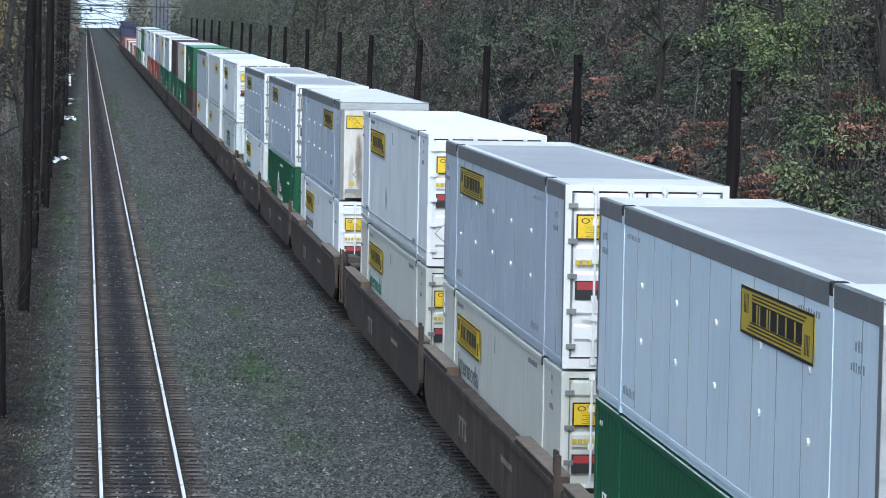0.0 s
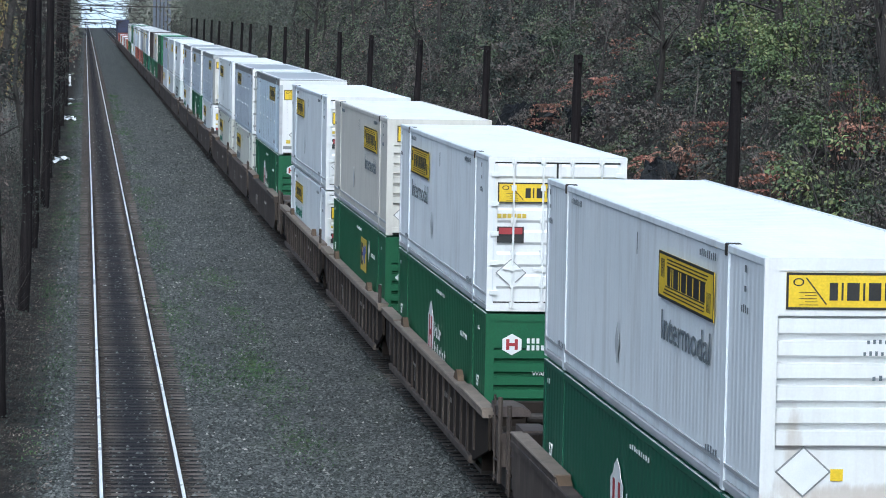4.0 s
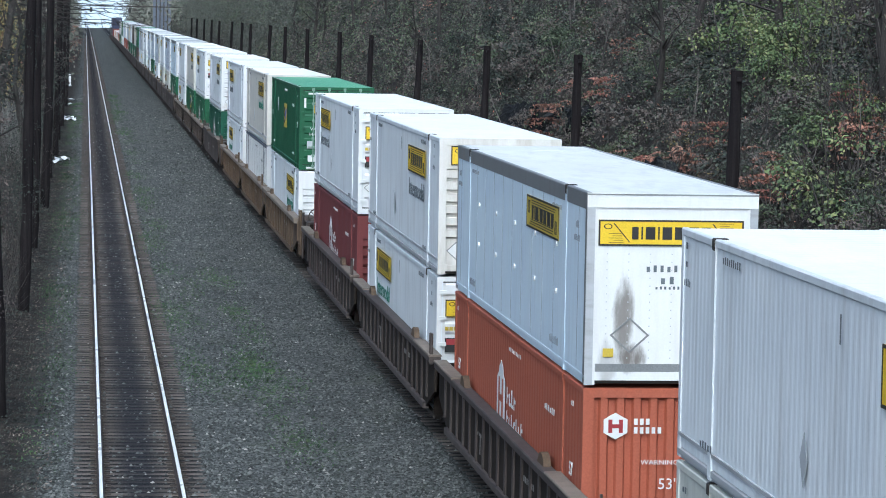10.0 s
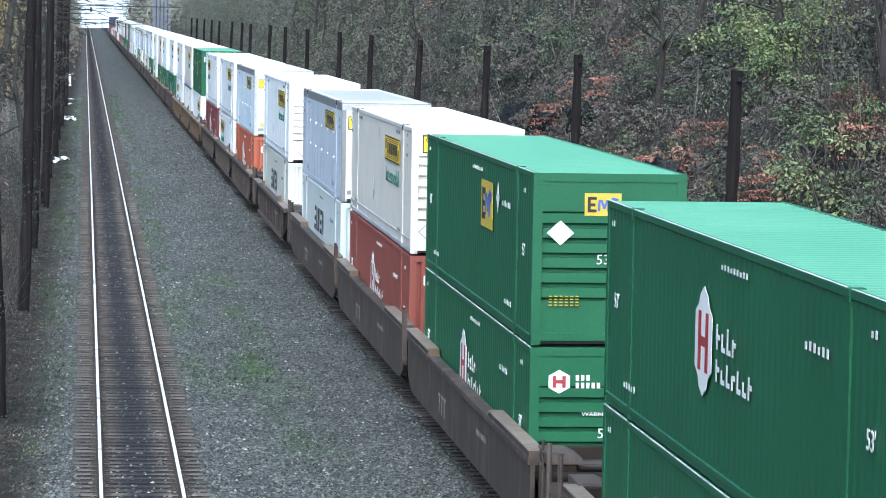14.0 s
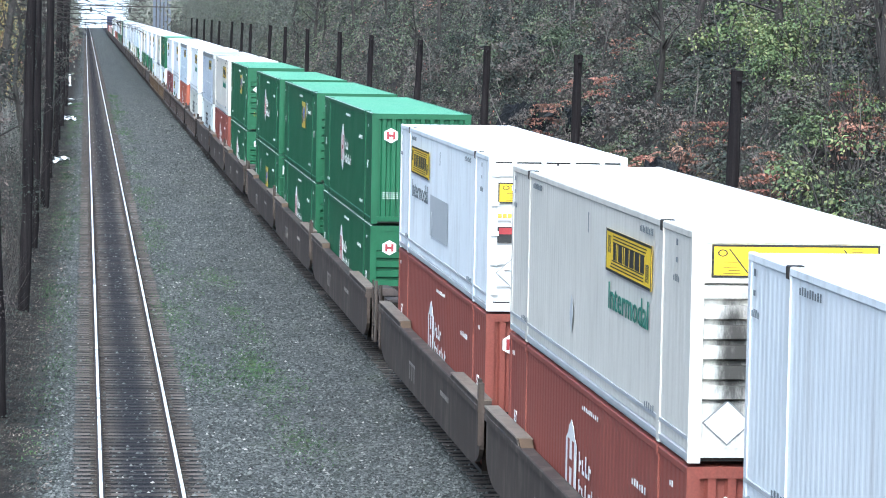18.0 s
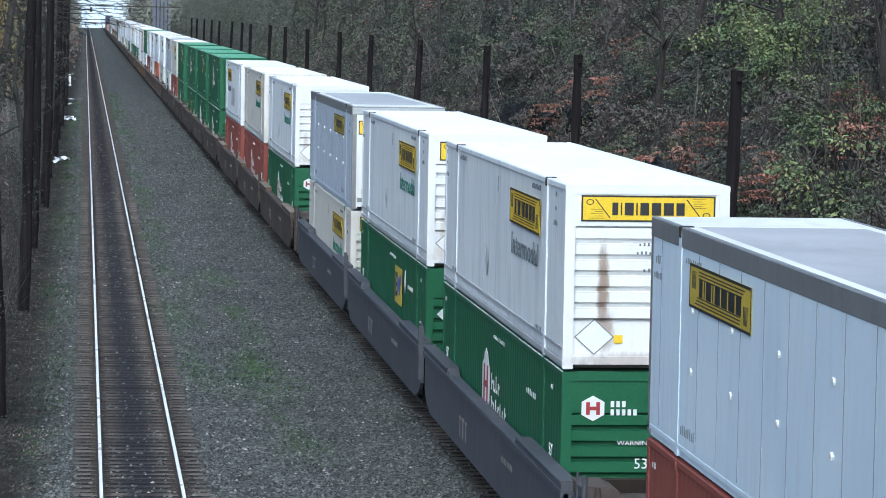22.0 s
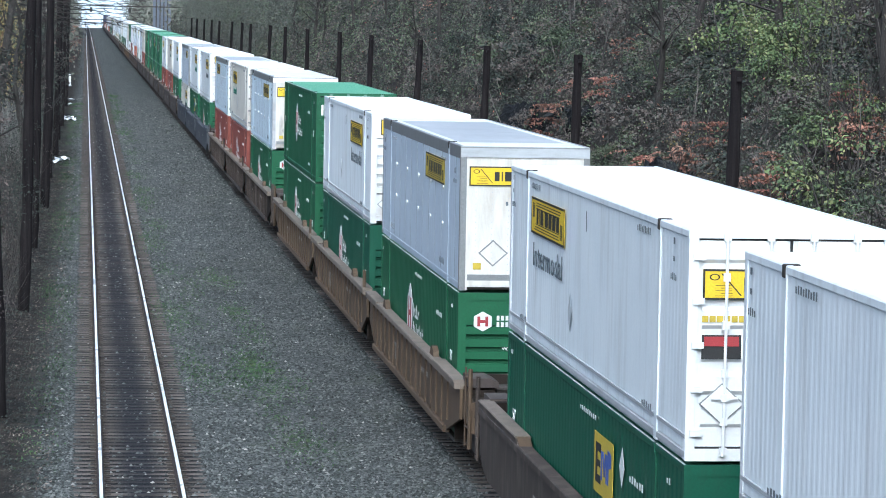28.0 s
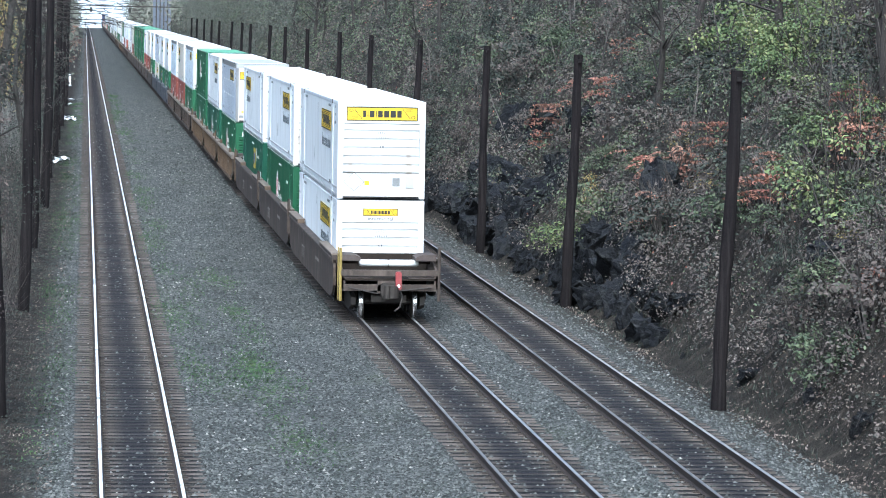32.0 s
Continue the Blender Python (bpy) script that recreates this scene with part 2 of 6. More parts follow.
stained("endfaint", "faintly_soiled_end_sheet", "endwhite", [(-0.92, 0.75, 0.10, 0.5, 0.45), (0.82, 0.95, 0.10, 0.6, 0.55), (0.9, 0.35, 0.25, 0.2, 0.4), (-0.1, 0.22, 1.2, 0.14, 0.55), (-0.95, 0.3, 0.2, 0.2, 0.4)], (0.34, 0.26, 0.19))
stained("doordirt", "soiled_door_sheet", "enddirty", [(0.70, 1.0, 0.14, 0.8, 0.75), (0.85, 0.55, 0.30, 0.4, 0.7), (0.0, 0.2, 1.2, 0.2, 0.55)], (0.10, 0.075, 0.055))


def leaf_material(name, colours):
    """Leaves whose colour drifts from clump to clump and a little from leaf to leaf."""
    m, n, l, p = nodes_of(name)
    g = n.new("ShaderNodeNewGeometry")
    drift = noise_node(n, l, g.outputs["Position"], 0.55, 3.0, 0.6)

    def blend(x, y, k):
        t = n.new("ShaderNodeMix")
        t.data_type = "FLOAT"
        t.inputs[0].default_value = k
        l.new(x, t.inputs[2])
        l.new(y, t.inputs[3])
        return t.outputs[0]
    fac = blend(drift, g.outputs["Random Per Island"], 0.38)
    fac = blend(fac, n.new("ShaderNodeObjectInfo").outputs["Random"], 0.18)
    wide = n.new("ShaderNodeMapRange")
    wide.inputs["From Min"].default_value, wide.inputs["From Max"].default_value = 0.24, 0.76
    l.new(fac, wide.inputs["Value"])
    stops = [((i + 0.5) / len(colours), c) for i, c in enumerate(colours)]
    col = ramp(n, l, wide.outputs["Result"], stops)
    col = mixed(n, l, 1.0, col, ramp(n, l, noise_node(n, l, g.outputs["Position"], 0.9), [(0.3, (0.82, 0.80, 0.84)), (0.7, (1.90, 1.86, 1.82))]), "MULTIPLY")
    l.new(col, p.inputs["Base Color"])
    p.inputs["Roughness"].default_value = 0.75
    p.inputs["Specular IOR Level"].default_value = 0.15
    return m


def oily(m, amount):
    """An oily dark stripe along the middle of the ties."""
    n, l = m.node_tree.nodes, m.node_tree.links
    p = n["Principled BSDF"]
    sep = n.new("ShaderNodeSeparateXYZ")
    l.new(n.new("ShaderNodeTexCoord").outputs["Object"], sep.inputs[0])
    mag = n.new("ShaderNodeMath"); mag.operation = "ABSOLUTE"
    l.new(sep.outputs["X"], mag.inputs[0])
    mr = n.new("ShaderNodeMapRange")
    mr.inputs["From Min"].default_value, mr.inputs["From Max"].default_value, mr.inputs["To Min"].default_value, mr.inputs["To Max"].default_value = 0.18, 0.55, amount, 0.0
    l.new(mag.outputs[0], mr.inputs["Value"])
    l.new(mixed(n, l, mr.outputs["Result"], p.inputs["Base Color"].links[0].from_socket, (0.014, 0.015, 0.020)), p.inputs["Base Color"])


M["tiefar"] = surface("weathered_ties_beyond", (0.055, 0.048, 0.044), (0.105, 0.091, 0.082), 2.5, 30, 0.85, 0, 0.3, gloss=0.12)
oily(M["tie"], 0.8)
oily(M["tiefar"], 0.8)

LEAF = {
    "green": leaf_material("green_leaves", [(0.032, 0.042, 0.029), (0.050, 0.066, 0.044), (0.072, 0.094, 0.058), (0.094, 0.110, 0.070), (0.090, 0.078, 0.062)]),
    "dark": leaf_material("dark_leaves", [(0.019, 0.022, 0.021), (0.030, 0.037, 0.032), (0.045, 0.052, 0.043), (0.064, 0.056, 0.052)]),
    "lime": leaf_material("yellow_green_leaves", [(0.060, 0.090, 0.048), (0.085, 0.118, 0.056), (0.115, 0.145, 0.064), (0.155, 0.165, 0.078)]),
    "brown": leaf_material("dry_brown_leaves", [(0.038, 0.032, 0.031), (0.063, 0.053, 0.050), (0.095, 0.080, 0.074), (0.060, 0.059, 0.053), (0.104, 0.092, 0.085)]),
    "orange": leaf_material("orange_red_leaves", [(0.14, 0.062, 0.052), (0.19, 0.090, 0.070), (0.25, 0.135, 0.095), (0.12, 0.070, 0.060), (0.17, 0.115, 0.085)]),
    "gold": leaf_material("golden_leaves", [(0.17, 0.14, 0.06), (0.24, 0.19, 0.08), (0.14, 0.13, 0.07)]),
    "grass": leaf_material("grass_blades", [(0.03, 0.055, 0.028), (0.045, 0.080, 0.034), (0.07, 0.09, 0.045)]),
    "litterleaf": leaf_material("fallen_leaves", [(0.05, 0.042, 0.038), (0.085, 0.070, 0.060), (0.13, 0.11, 0.095), (0.22, 0.20, 0.18)]),
    "twig": leaf_material("bare_twigs", [(0.028, 0.025, 0.024), (0.05, 0.046, 0.043), (0.085, 0.08, 0.075)]),
    "palestalk": leaf_material("pale_dry_stalks", [(0.10, 0.10, 0.095), (0.16, 0.16, 0.15), (0.07, 0.07, 0.065)]),
    # distance haze put into the leaf colour, palest for the farthest woods
    "hazeleaf": leaf_material("haze_greyed_leaves", [(0.048, 0.056, 0.052), (0.062, 0.072, 0.062), (0.080, 0.088, 0.074), (0.070, 0.066, 0.060)]),
    "farhaze": leaf_material("haze_paled_far_leaves", [(0.105, 0.118, 0.108), (0.125, 0.138, 0.118), (0.145, 0.156, 0.126), (0.135, 0.130, 0.116)]),
}


def ground_material():
    m, n, l, p = nodes_of("ballast_and_soil")
    co = n.new("ShaderNodeTexCoord").outputs["Object"]
    sep = n.new("ShaderNodeSeparateXYZ")
    l.new(co, sep.inputs[0])
    x = sep.outputs["X"]
    vor = n.new("ShaderNodeTexVoronoi")
    vor.inputs["Scale"].default_value = 17
    l.new(co, vor.inputs["Vector"])
    broad = noise_node(n, l, co, 0.35)
    mid = noise_node(n, l, co, 2.2)
    stone = ramp(n, l, vor.outputs["Color"], [(0.15, (0.024, 0.025, 0.024)), (0.45, (0.068, 0.072, 0.070)), (0.7, (0.112, 0.118, 0.114)), (0.92, (0.17, 0.175, 0.167))])
    stone = mixed(n, l, 0.55, stone, ramp(n, l, broad, [(0.35, (0.45, 0.47, 0.5)), (0.65, (1, 1, 1))]), "MULTIPLY")
    moss = n.new("ShaderNodeMapRange")
    moss.inputs["From Min"].default_value, moss.inputs["From Max"].default_value, moss.inputs["To Max"].default_value = 0.56, 0.72, 0.35
    l.new(noise_node(n, l, co, 0.7, 5, 0.6, (1, 0.25, 1)), moss.inputs["Value"])
    stone = mixed(n, l, moss.outputs["Result"], stone, (0.075, 0.09, 0.05))
    soil = ramp(n, l, mid, [(0.3, (0.012, 0.011, 0.010)), (0.55, (0.030, 0.026, 0.022)), (0.75, (0.07, 0.058, 0.047))])

    def band(centre, half, edge, amount):
        d = n.new("ShaderNodeMath"); d.operation = "SUBTRACT"
        l.new(x, d.inputs[0]); d.inputs[1].default_value = centre
        a = n.new("ShaderNodeMath"); a.operation = "ABSOLUTE"
        l.new(d.outputs[0], a.inputs[0])
        w = n.new("ShaderNodeMath"); w.operation = "MULTIPLY_ADD"
        l.new(mid, w.inputs[0]); w.inputs[1].default_value = edge; l.new(a.outputs[0], w.inputs[2])
        r = n.new("ShaderNodeMapRange")
        r.inputs["From Min"].default_value, r.inputs["From Max"].default_value = half + edge, half
        r.inputs["To Max"].default_value = amount
        l.new(w.outputs[0], r.inputs["Value"])
        return r.outputs["Result"]
    col = mixed(n, l, band(-1.9, 7.7, 1.0, 1.0), soil, stone)
    for c in (-7.62, 0.0, 3.70):
        col = mixed(n, l, band(c, 1.22, 0.25, 0.85), col, (0.010, 0.009, 0.009))
        col = mixed(n, l, band(c, 0.30, 0.30, 0.75), col, (0.012, 0.013, 0.018))
    l.new(col, p.inputs["Base Color"])
    p.inputs["Roughness"].default_value = 0.9
    p.inputs["Specular IOR Level"].default_value = 0.15
    b = n.new("ShaderNodeBump")
    b.inputs["Strength"].default_value, b.inputs["Distance"].default_value = 0.8, 0.04
    l.new(vor.outputs["Distance"], b.inputs["Height"])
    l.new(b.outputs["Normal"], p.inputs["Normal"])
    return m


M["ground"] = ground_material()
stones_m, sn, sl, sp = nodes_of("ballast_stones")
sg = sn.new("ShaderNodeNewGeometry")
sl.new(ramp(sn, sl, sg.outputs["Random Per Island"], [(0.0, (0.026, 0.027, 0.026)), (0.40, (0.064, 0.068, 0.066)), (0.80, (0.122, 0.128, 0.124)), (0.98, (0.18, 0.182, 0.174)), (1.0, (0.36, 0.35, 0.32))]), sp.inputs["Base Color"])
sp.inputs["Roughness"].default_value = 0.85
sp.inputs["Specular IOR Level"].default_value = 0.2
M["stones"] = stones_m
# glow put into a far sheet that stands in for the bright hazy sky
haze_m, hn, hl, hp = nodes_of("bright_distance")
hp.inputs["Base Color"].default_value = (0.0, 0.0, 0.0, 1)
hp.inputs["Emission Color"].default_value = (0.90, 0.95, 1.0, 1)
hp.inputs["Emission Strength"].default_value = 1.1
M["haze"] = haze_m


# ---- mesh helpers ----
class Shape:
    """Collects vertices and faces for one mesh."""

    def __init__(self):
        self.v, self.f = [], []

    def box(self, x0, x1, y0, y1, z0, z1):
        b = len(self.v)
        self.v += [(x, y, z) for z in (z0, z1) for y in (y0, y1) for x in (x0, x1)]
        self.f += [tuple(b + i for i in q) for q in ((0, 2, 3, 1), (4, 5, 7, 6), (0, 1, 5, 4), (2, 6, 7, 3), (0, 4, 6, 2), (1, 3, 7, 5))]
        return self

    def cbox(self, x0, x1, y0, y1, z0, z1, c=0.015):
        """A box with chamfered edges along y, and along z at its ends."""
        ring = [(x0 + c, z0), (x1 - c, z0), (x1, z0 + c), (x1, z1 - c), (x1 - c, z1), (x0 + c, z1), (x0, z1 - c), (x0, z0 + c)]
        return self.prism(ring, "y", y0, y1)

    def prism(self, ring, axis, a, b):
        """A polygon swept along an axis. ring: (x, z) for y, (y, z) for x, (x, y) for z."""
        n, s = len(ring), len(self.v)
        for t in (a, b):
            for p, q in ring:
                self.v.append((p, t, q) if axis == "y" else (t, p, q) if axis == "x" else (p, q, t))
        self.f.append(tuple(s + i for i in range(n)))
        self.f.append(tuple(s + n + i for i in reversed(range(n))))
        self.f += [(s + i, s + n + i, s + n + (i + 1) % n, s + (i + 1) % n) for i in range(n)]
        return self

    def tube(self, points, radii, segs=8, cap=True):
        s, n = len(self.v), len(points)
        pts = [Vector(p) for p in points]
        for i, p in enumerate(pts):
            d = (pts[min(i + 1, n - 1)] - pts[max(i - 1, 0)]).normalized()
            side = d.cross(Vector((0.31, 0.83, 0.46))).normalized()
            other = d.cross(side)
            for k in range(segs):
                a = 2 * math.pi * k / segs
                self.v.append(tuple(p + radii[i] * (math.cos(a) * side + math.sin(a) * other)))
        for i in range(n - 1):
            for k in range(segs):
                a, b = s + i * segs + k, s + i * segs + (k + 1) % segs
                self.f.append((a, b, b + segs, a + segs))
        if cap:
            self.f.append(tuple(s + k for k in reversed(range(segs))))
            self.f.append(tuple(s + (n - 1) * segs + k for k in range(segs)))
        return self

    def disc(self, cx, cy, cz, r, axis, half, segs=20):
        """A short cylinder."""
        ring = [(r * math.cos(2 * math.pi * k / segs), r * math.sin(2 * math.pi * k / segs)) for k in range(segs)]
        if axis == "x":
            return self.prism([(cy + a, cz + b) for a, b in ring], "x", cx - half, cx + half)
        if axis == "y":
            return self.prism([(cx + a, cz + b) for a, b in ring], "y", cy - half, cy + half)
        return self.prism([(cx + a, cy + b) for a, b in ring], "z", cz - half, cz + half)

    def mesh(self, name):
        me = bpy.data.meshes.new(name)
        me.from_pydata(self.v, [], self.f)
        bm = bmesh.new()
        bm.from_mesh(me)
        bmesh.ops.recalc_face_normals(bm, faces=bm.faces)
        bm.to_mesh(me)
        bm.free()
        return me


def part(name, shape, material, parent, label=""):
    me = shape.mesh(name) if isinstance(shape, Shape) else shape
    if not me.materials:
        me.materials.append(M[material] if isinstance(material, str) else material)
    ob = new(name, me)
    ob.parent = parent
    if label:
        tagged(ob, label)
    return ob


def quads_mesh(name, verts, size=4):
    """A mesh of loose polygons, size vertices each, from an array."""
    verts = np.asarray(verts, dtype=np.float32).reshape(-1, 3)
    me = bpy.data.meshes.new(name)
    n = len(verts) // size
    me.vertices.add(len(verts))
    me.vertices.foreach_set("co", verts.ravel())
    me.loops.add(len(verts))
    me.loops.foreach_set("vertex_index", np.arange(len(verts), dtype=np.int32))
    me.polygons.add(n)
    me.polygons.foreach_set("loop_start", np.arange(n, dtype=np.int32) * size)
    me.update(calc_edges=True)
    return me


def text_mesh(body, height, cache={}):
    key = (body, height)
    if key not in cache:
        cu = bpy.data.curves.new("lettering", "FONT")
        cu.body, cu.size, cu.extrude, cu.align_x = body, height * 1.38, 0.004, "CENTER"
        cu.resolution_u = 2
        ob = new("lettering", cu)
        bpy.context.view_layer.update()
        me = bpy.data.meshes.new_from_object(ob.evaluated_get(bpy.context.evaluated_depsgraph_get()))
        bpy.data.objects.remove(ob)
        bpy.data.curves.remove(cu)
        cache[key] = me
    return cache[key].copy()


# ---- the lie of the land ----
TRACKS = ((-7.62, -0.08), (0.0, 0.0), (3.70, 0.03))


def rough_land(x, y):
    return (0.5 * np.sin(0.31 * x + 0.17 * y) * np.sin(0.23 * y - 0.4 * x + 1.3) + 0.28 * np.sin(0.9 * x + 0.53 * y + 0.7) * np.sin(0.71 * y - 0.33 * x)
            + 0.12 * np.sin(2.1 * x - 1.3 * y) * np.sin(1.7 * y + 0.9 * x + 2.0))


def land(x, y):
    """Height of the ground."""
    x, y = np.asarray(x, float), np.asarray(y, float)
    z = np.interp(x, [-400, -60, -34, -20, -13.5, -11.2, -10.2, -9.3, -8.95, -8.85, -6.4, -6.3, -5.6, -4, -2.2, -1.35, -1.25, 1.25, 1.35, 1.85, 2.35, 2.45, 4.95, 5.05, 5.7, 6.9, 7.6, 9.5, 13, 20, 30, 45, 120, 400],
                  [12, 12, 9, 4.2, 1.0, -0.2, -0.35, -0.31, -0.268, -0.280, -0.280, -0.268, -0.34, -0.37, -0.29, -0.188, -0.200, -0.200, -0.188, -0.25, -0.158, -0.170, -0.170, -0.158, -0.34, -0.42, 0.3, 2.6, 6.2, 12.5, 19, 24, 26, 26])
    rough = rough_land(x, y) * np.clip((np.abs(x + 2) - 9.0) / 4.0, 0, 1)
    small = 0.03 * np.sin(3.1 * x + 1.1 * y) * np.sin(2.3 * y - 1.7 * x) * (np.abs(x + 3.9) < 1.8)
    fall = -np.clip((y - 1450) / 700, 0, None) ** 1.5 * 25
    return z + rough + small + fall


def strip(a, b, n):
    return list(np.linspace(a, b, n, endpoint=False))


xs = [-400, -200, -100, -60, -45] + strip(-34, -14, 14) + strip(-14, -9.3, 13) + [-9.3, -8.95, -8.85, -7.62, -6.4, -6.3, -5.95] + strip(-5.6, -1.5, 12) + [-1.35, -1.25, -0.6, 0, 0.6, 1.25, 1.35, 1.85, 2.35, 2.45, 3.1, 3.7, 4.3, 4.95, 5.05, 5.4, 5.7] + strip(6, 22, 40) + strip(22, 45, 12) + [45, 70, 120, 240, 400]
ys = [-400, -200, -100, -40, 0, 20] + strip(35, 160, 140) + strip(160, 400, 120) + strip(400, 1000, 80) + strip(1000, 2200, 24) + [2200, 2600, 3100]
gx, gy = np.meshgrid(np.array(xs), np.array(ys))
gz = land(gx, gy)
gv = np.stack([gx, gy, gz], -1).reshape(-1, 3)
nx = len(xs)
gf = [(j * nx + i, j * nx + i + 1, (j + 1) * nx + i + 1, (j + 1) * nx + i) for j in range(len(ys) - 1) for i in range(nx - 1)]
gm = bpy.data.meshes.new("ground")
gm.from_pydata([tuple(v) for v in gv], [], gf)
gm.materials.append(M["ground"])
for poly in gm.polygons:
    poly.use_smooth = True
tagged(new("ground", gm), "grey ballast bed between wooded banks with brown leaf litter", "ground", kind="structure")

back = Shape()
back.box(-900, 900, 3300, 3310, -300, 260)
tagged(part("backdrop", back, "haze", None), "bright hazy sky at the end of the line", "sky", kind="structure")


# ---- tracks ----
def rail_shape(x, z, y0, y1):
    """The foot and web of a rail; z is its top."""
    ring = [(x - 0.07, z - 0.18), (x + 0.07, z - 0.18), (x + 0.07, z - 0.165), (x + 0.012, z - 0.14), (x + 0.012, z - 0.045), (x + 0.036, z - 0.035), (x + 0.036, z - 0.012), (x - 0.036, z - 0.012), (x - 0.036, z - 0.035), (x - 0.012, z - 0.045), (x - 0.012, z - 0.14), (x - 0.07, z - 0.165)]
    return Shape().prism(ring, "y", y0, y1)


def track(xc, z, head, label, left_head=None):
    base = tagged(new("railway_track"), label, "railway track", "parallel railway tracks", "structure")
    for s in (-0.7525, 0.7525):
        r = part("rail", rail_shape(xc + s, z, 20, 1500), "railrust", base, "rusty steel rail")
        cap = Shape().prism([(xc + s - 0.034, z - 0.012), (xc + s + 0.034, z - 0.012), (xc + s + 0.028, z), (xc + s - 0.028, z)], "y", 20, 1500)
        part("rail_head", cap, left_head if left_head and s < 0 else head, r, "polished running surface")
    return base


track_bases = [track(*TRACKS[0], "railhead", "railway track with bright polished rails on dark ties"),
               track(*TRACKS[1], "railworn", "railway track with worn steel rails on dark ties", "raildull"),
               track(*TRACKS[2], "railworn", "railway track with rusty rails beside the hill", "raildull")]


# ---- containers ----
LEN, HW, HT = 16.15, 1.295, 2.88
HL = LEN / 2


def corrugated(x, y0, y1, z0, z1, pitch, depth, sign, flat=0.3):
    """A wall of upright ribs at x; sign: which way is out."""
    sh = Shape()
    ys2, xs2 = [], []
    n = int((y1 - y0) / pitch)
    pitch = (y1 - y0) / n
    for i in range(n):
        a = y0 + i * pitch
        for u, d in ((0, 0), (flat, 0), (0.5, 1), (0.5 + flat, 1)):
            ys2.append(a + u * pitch)
            xs2.append(x - sign * depth * d)
    ys2.append(y1)
    xs2.append(x)
    for z in (z0, z1):
        sh.v += [(a, b, z) for a, b in zip(xs2, ys2)]
    m = len(ys2)
    sh.f += [(i, i + 1, m + i + 1, m + i) for i in range(m - 1)]
    return sh


class Face:
    """Places flat marks on one face of a container: u to the viewer's right, v up."""

    def __init__(self, which, proud=0.0):
        self.which, self.proud = which, proud

    def at(self, u, v, out):
        o = out + self.proud
        return {"L": (-HW - o, -u, v), "R": (HW + o, u, v), "F": (-u, HL + o, v), "D": (u, -HL - o, v)}[self.which]

    def plates(self, rects, t0=0.0, t1=0.008):
        sh = Shape()
        for u0, v0, u1, v1 in rects:
            self.poly(sh, [(u0, v0), (u1, v0), (u1, v1), (u0, v1)], t0, t1)
        return sh

    def poly(self, sh, ring, t0=0.0, t1=0.008):
        b, n = len(sh.v), len(ring)
        for t in (t0, t1):
            sh.v += [self.at(u, v, t) for u, v in ring]
        sh.f.append(tuple(b + n + i for i in range(n)))
        sh.f += [(b + i, b + (i + 1) % n, b + n + (i + 1) % n, b + n + i) for i in range(n)]
        return sh

    def text(self, body, u, v, height, stretch=1.0):
        me = text_mesh(body, height)
        for vert in me.vertices:
            x, y, z = vert.co
            vert.co = self.at(u + x * stretch, v + y, 0.004 + z)
        return me


def letter_bars(u0, v0, u1, v1, weights):
    """Plain upright bars in place of lettering."""
    total = sum(w + 0.22 for w in weights) - 0.22
    k = (u1 - u0) / total
    out, u = [], u0
    for w in weights:
        out.append((u, v0, u + w * k, v1))
        u += (w + 0.22) * k
    return out


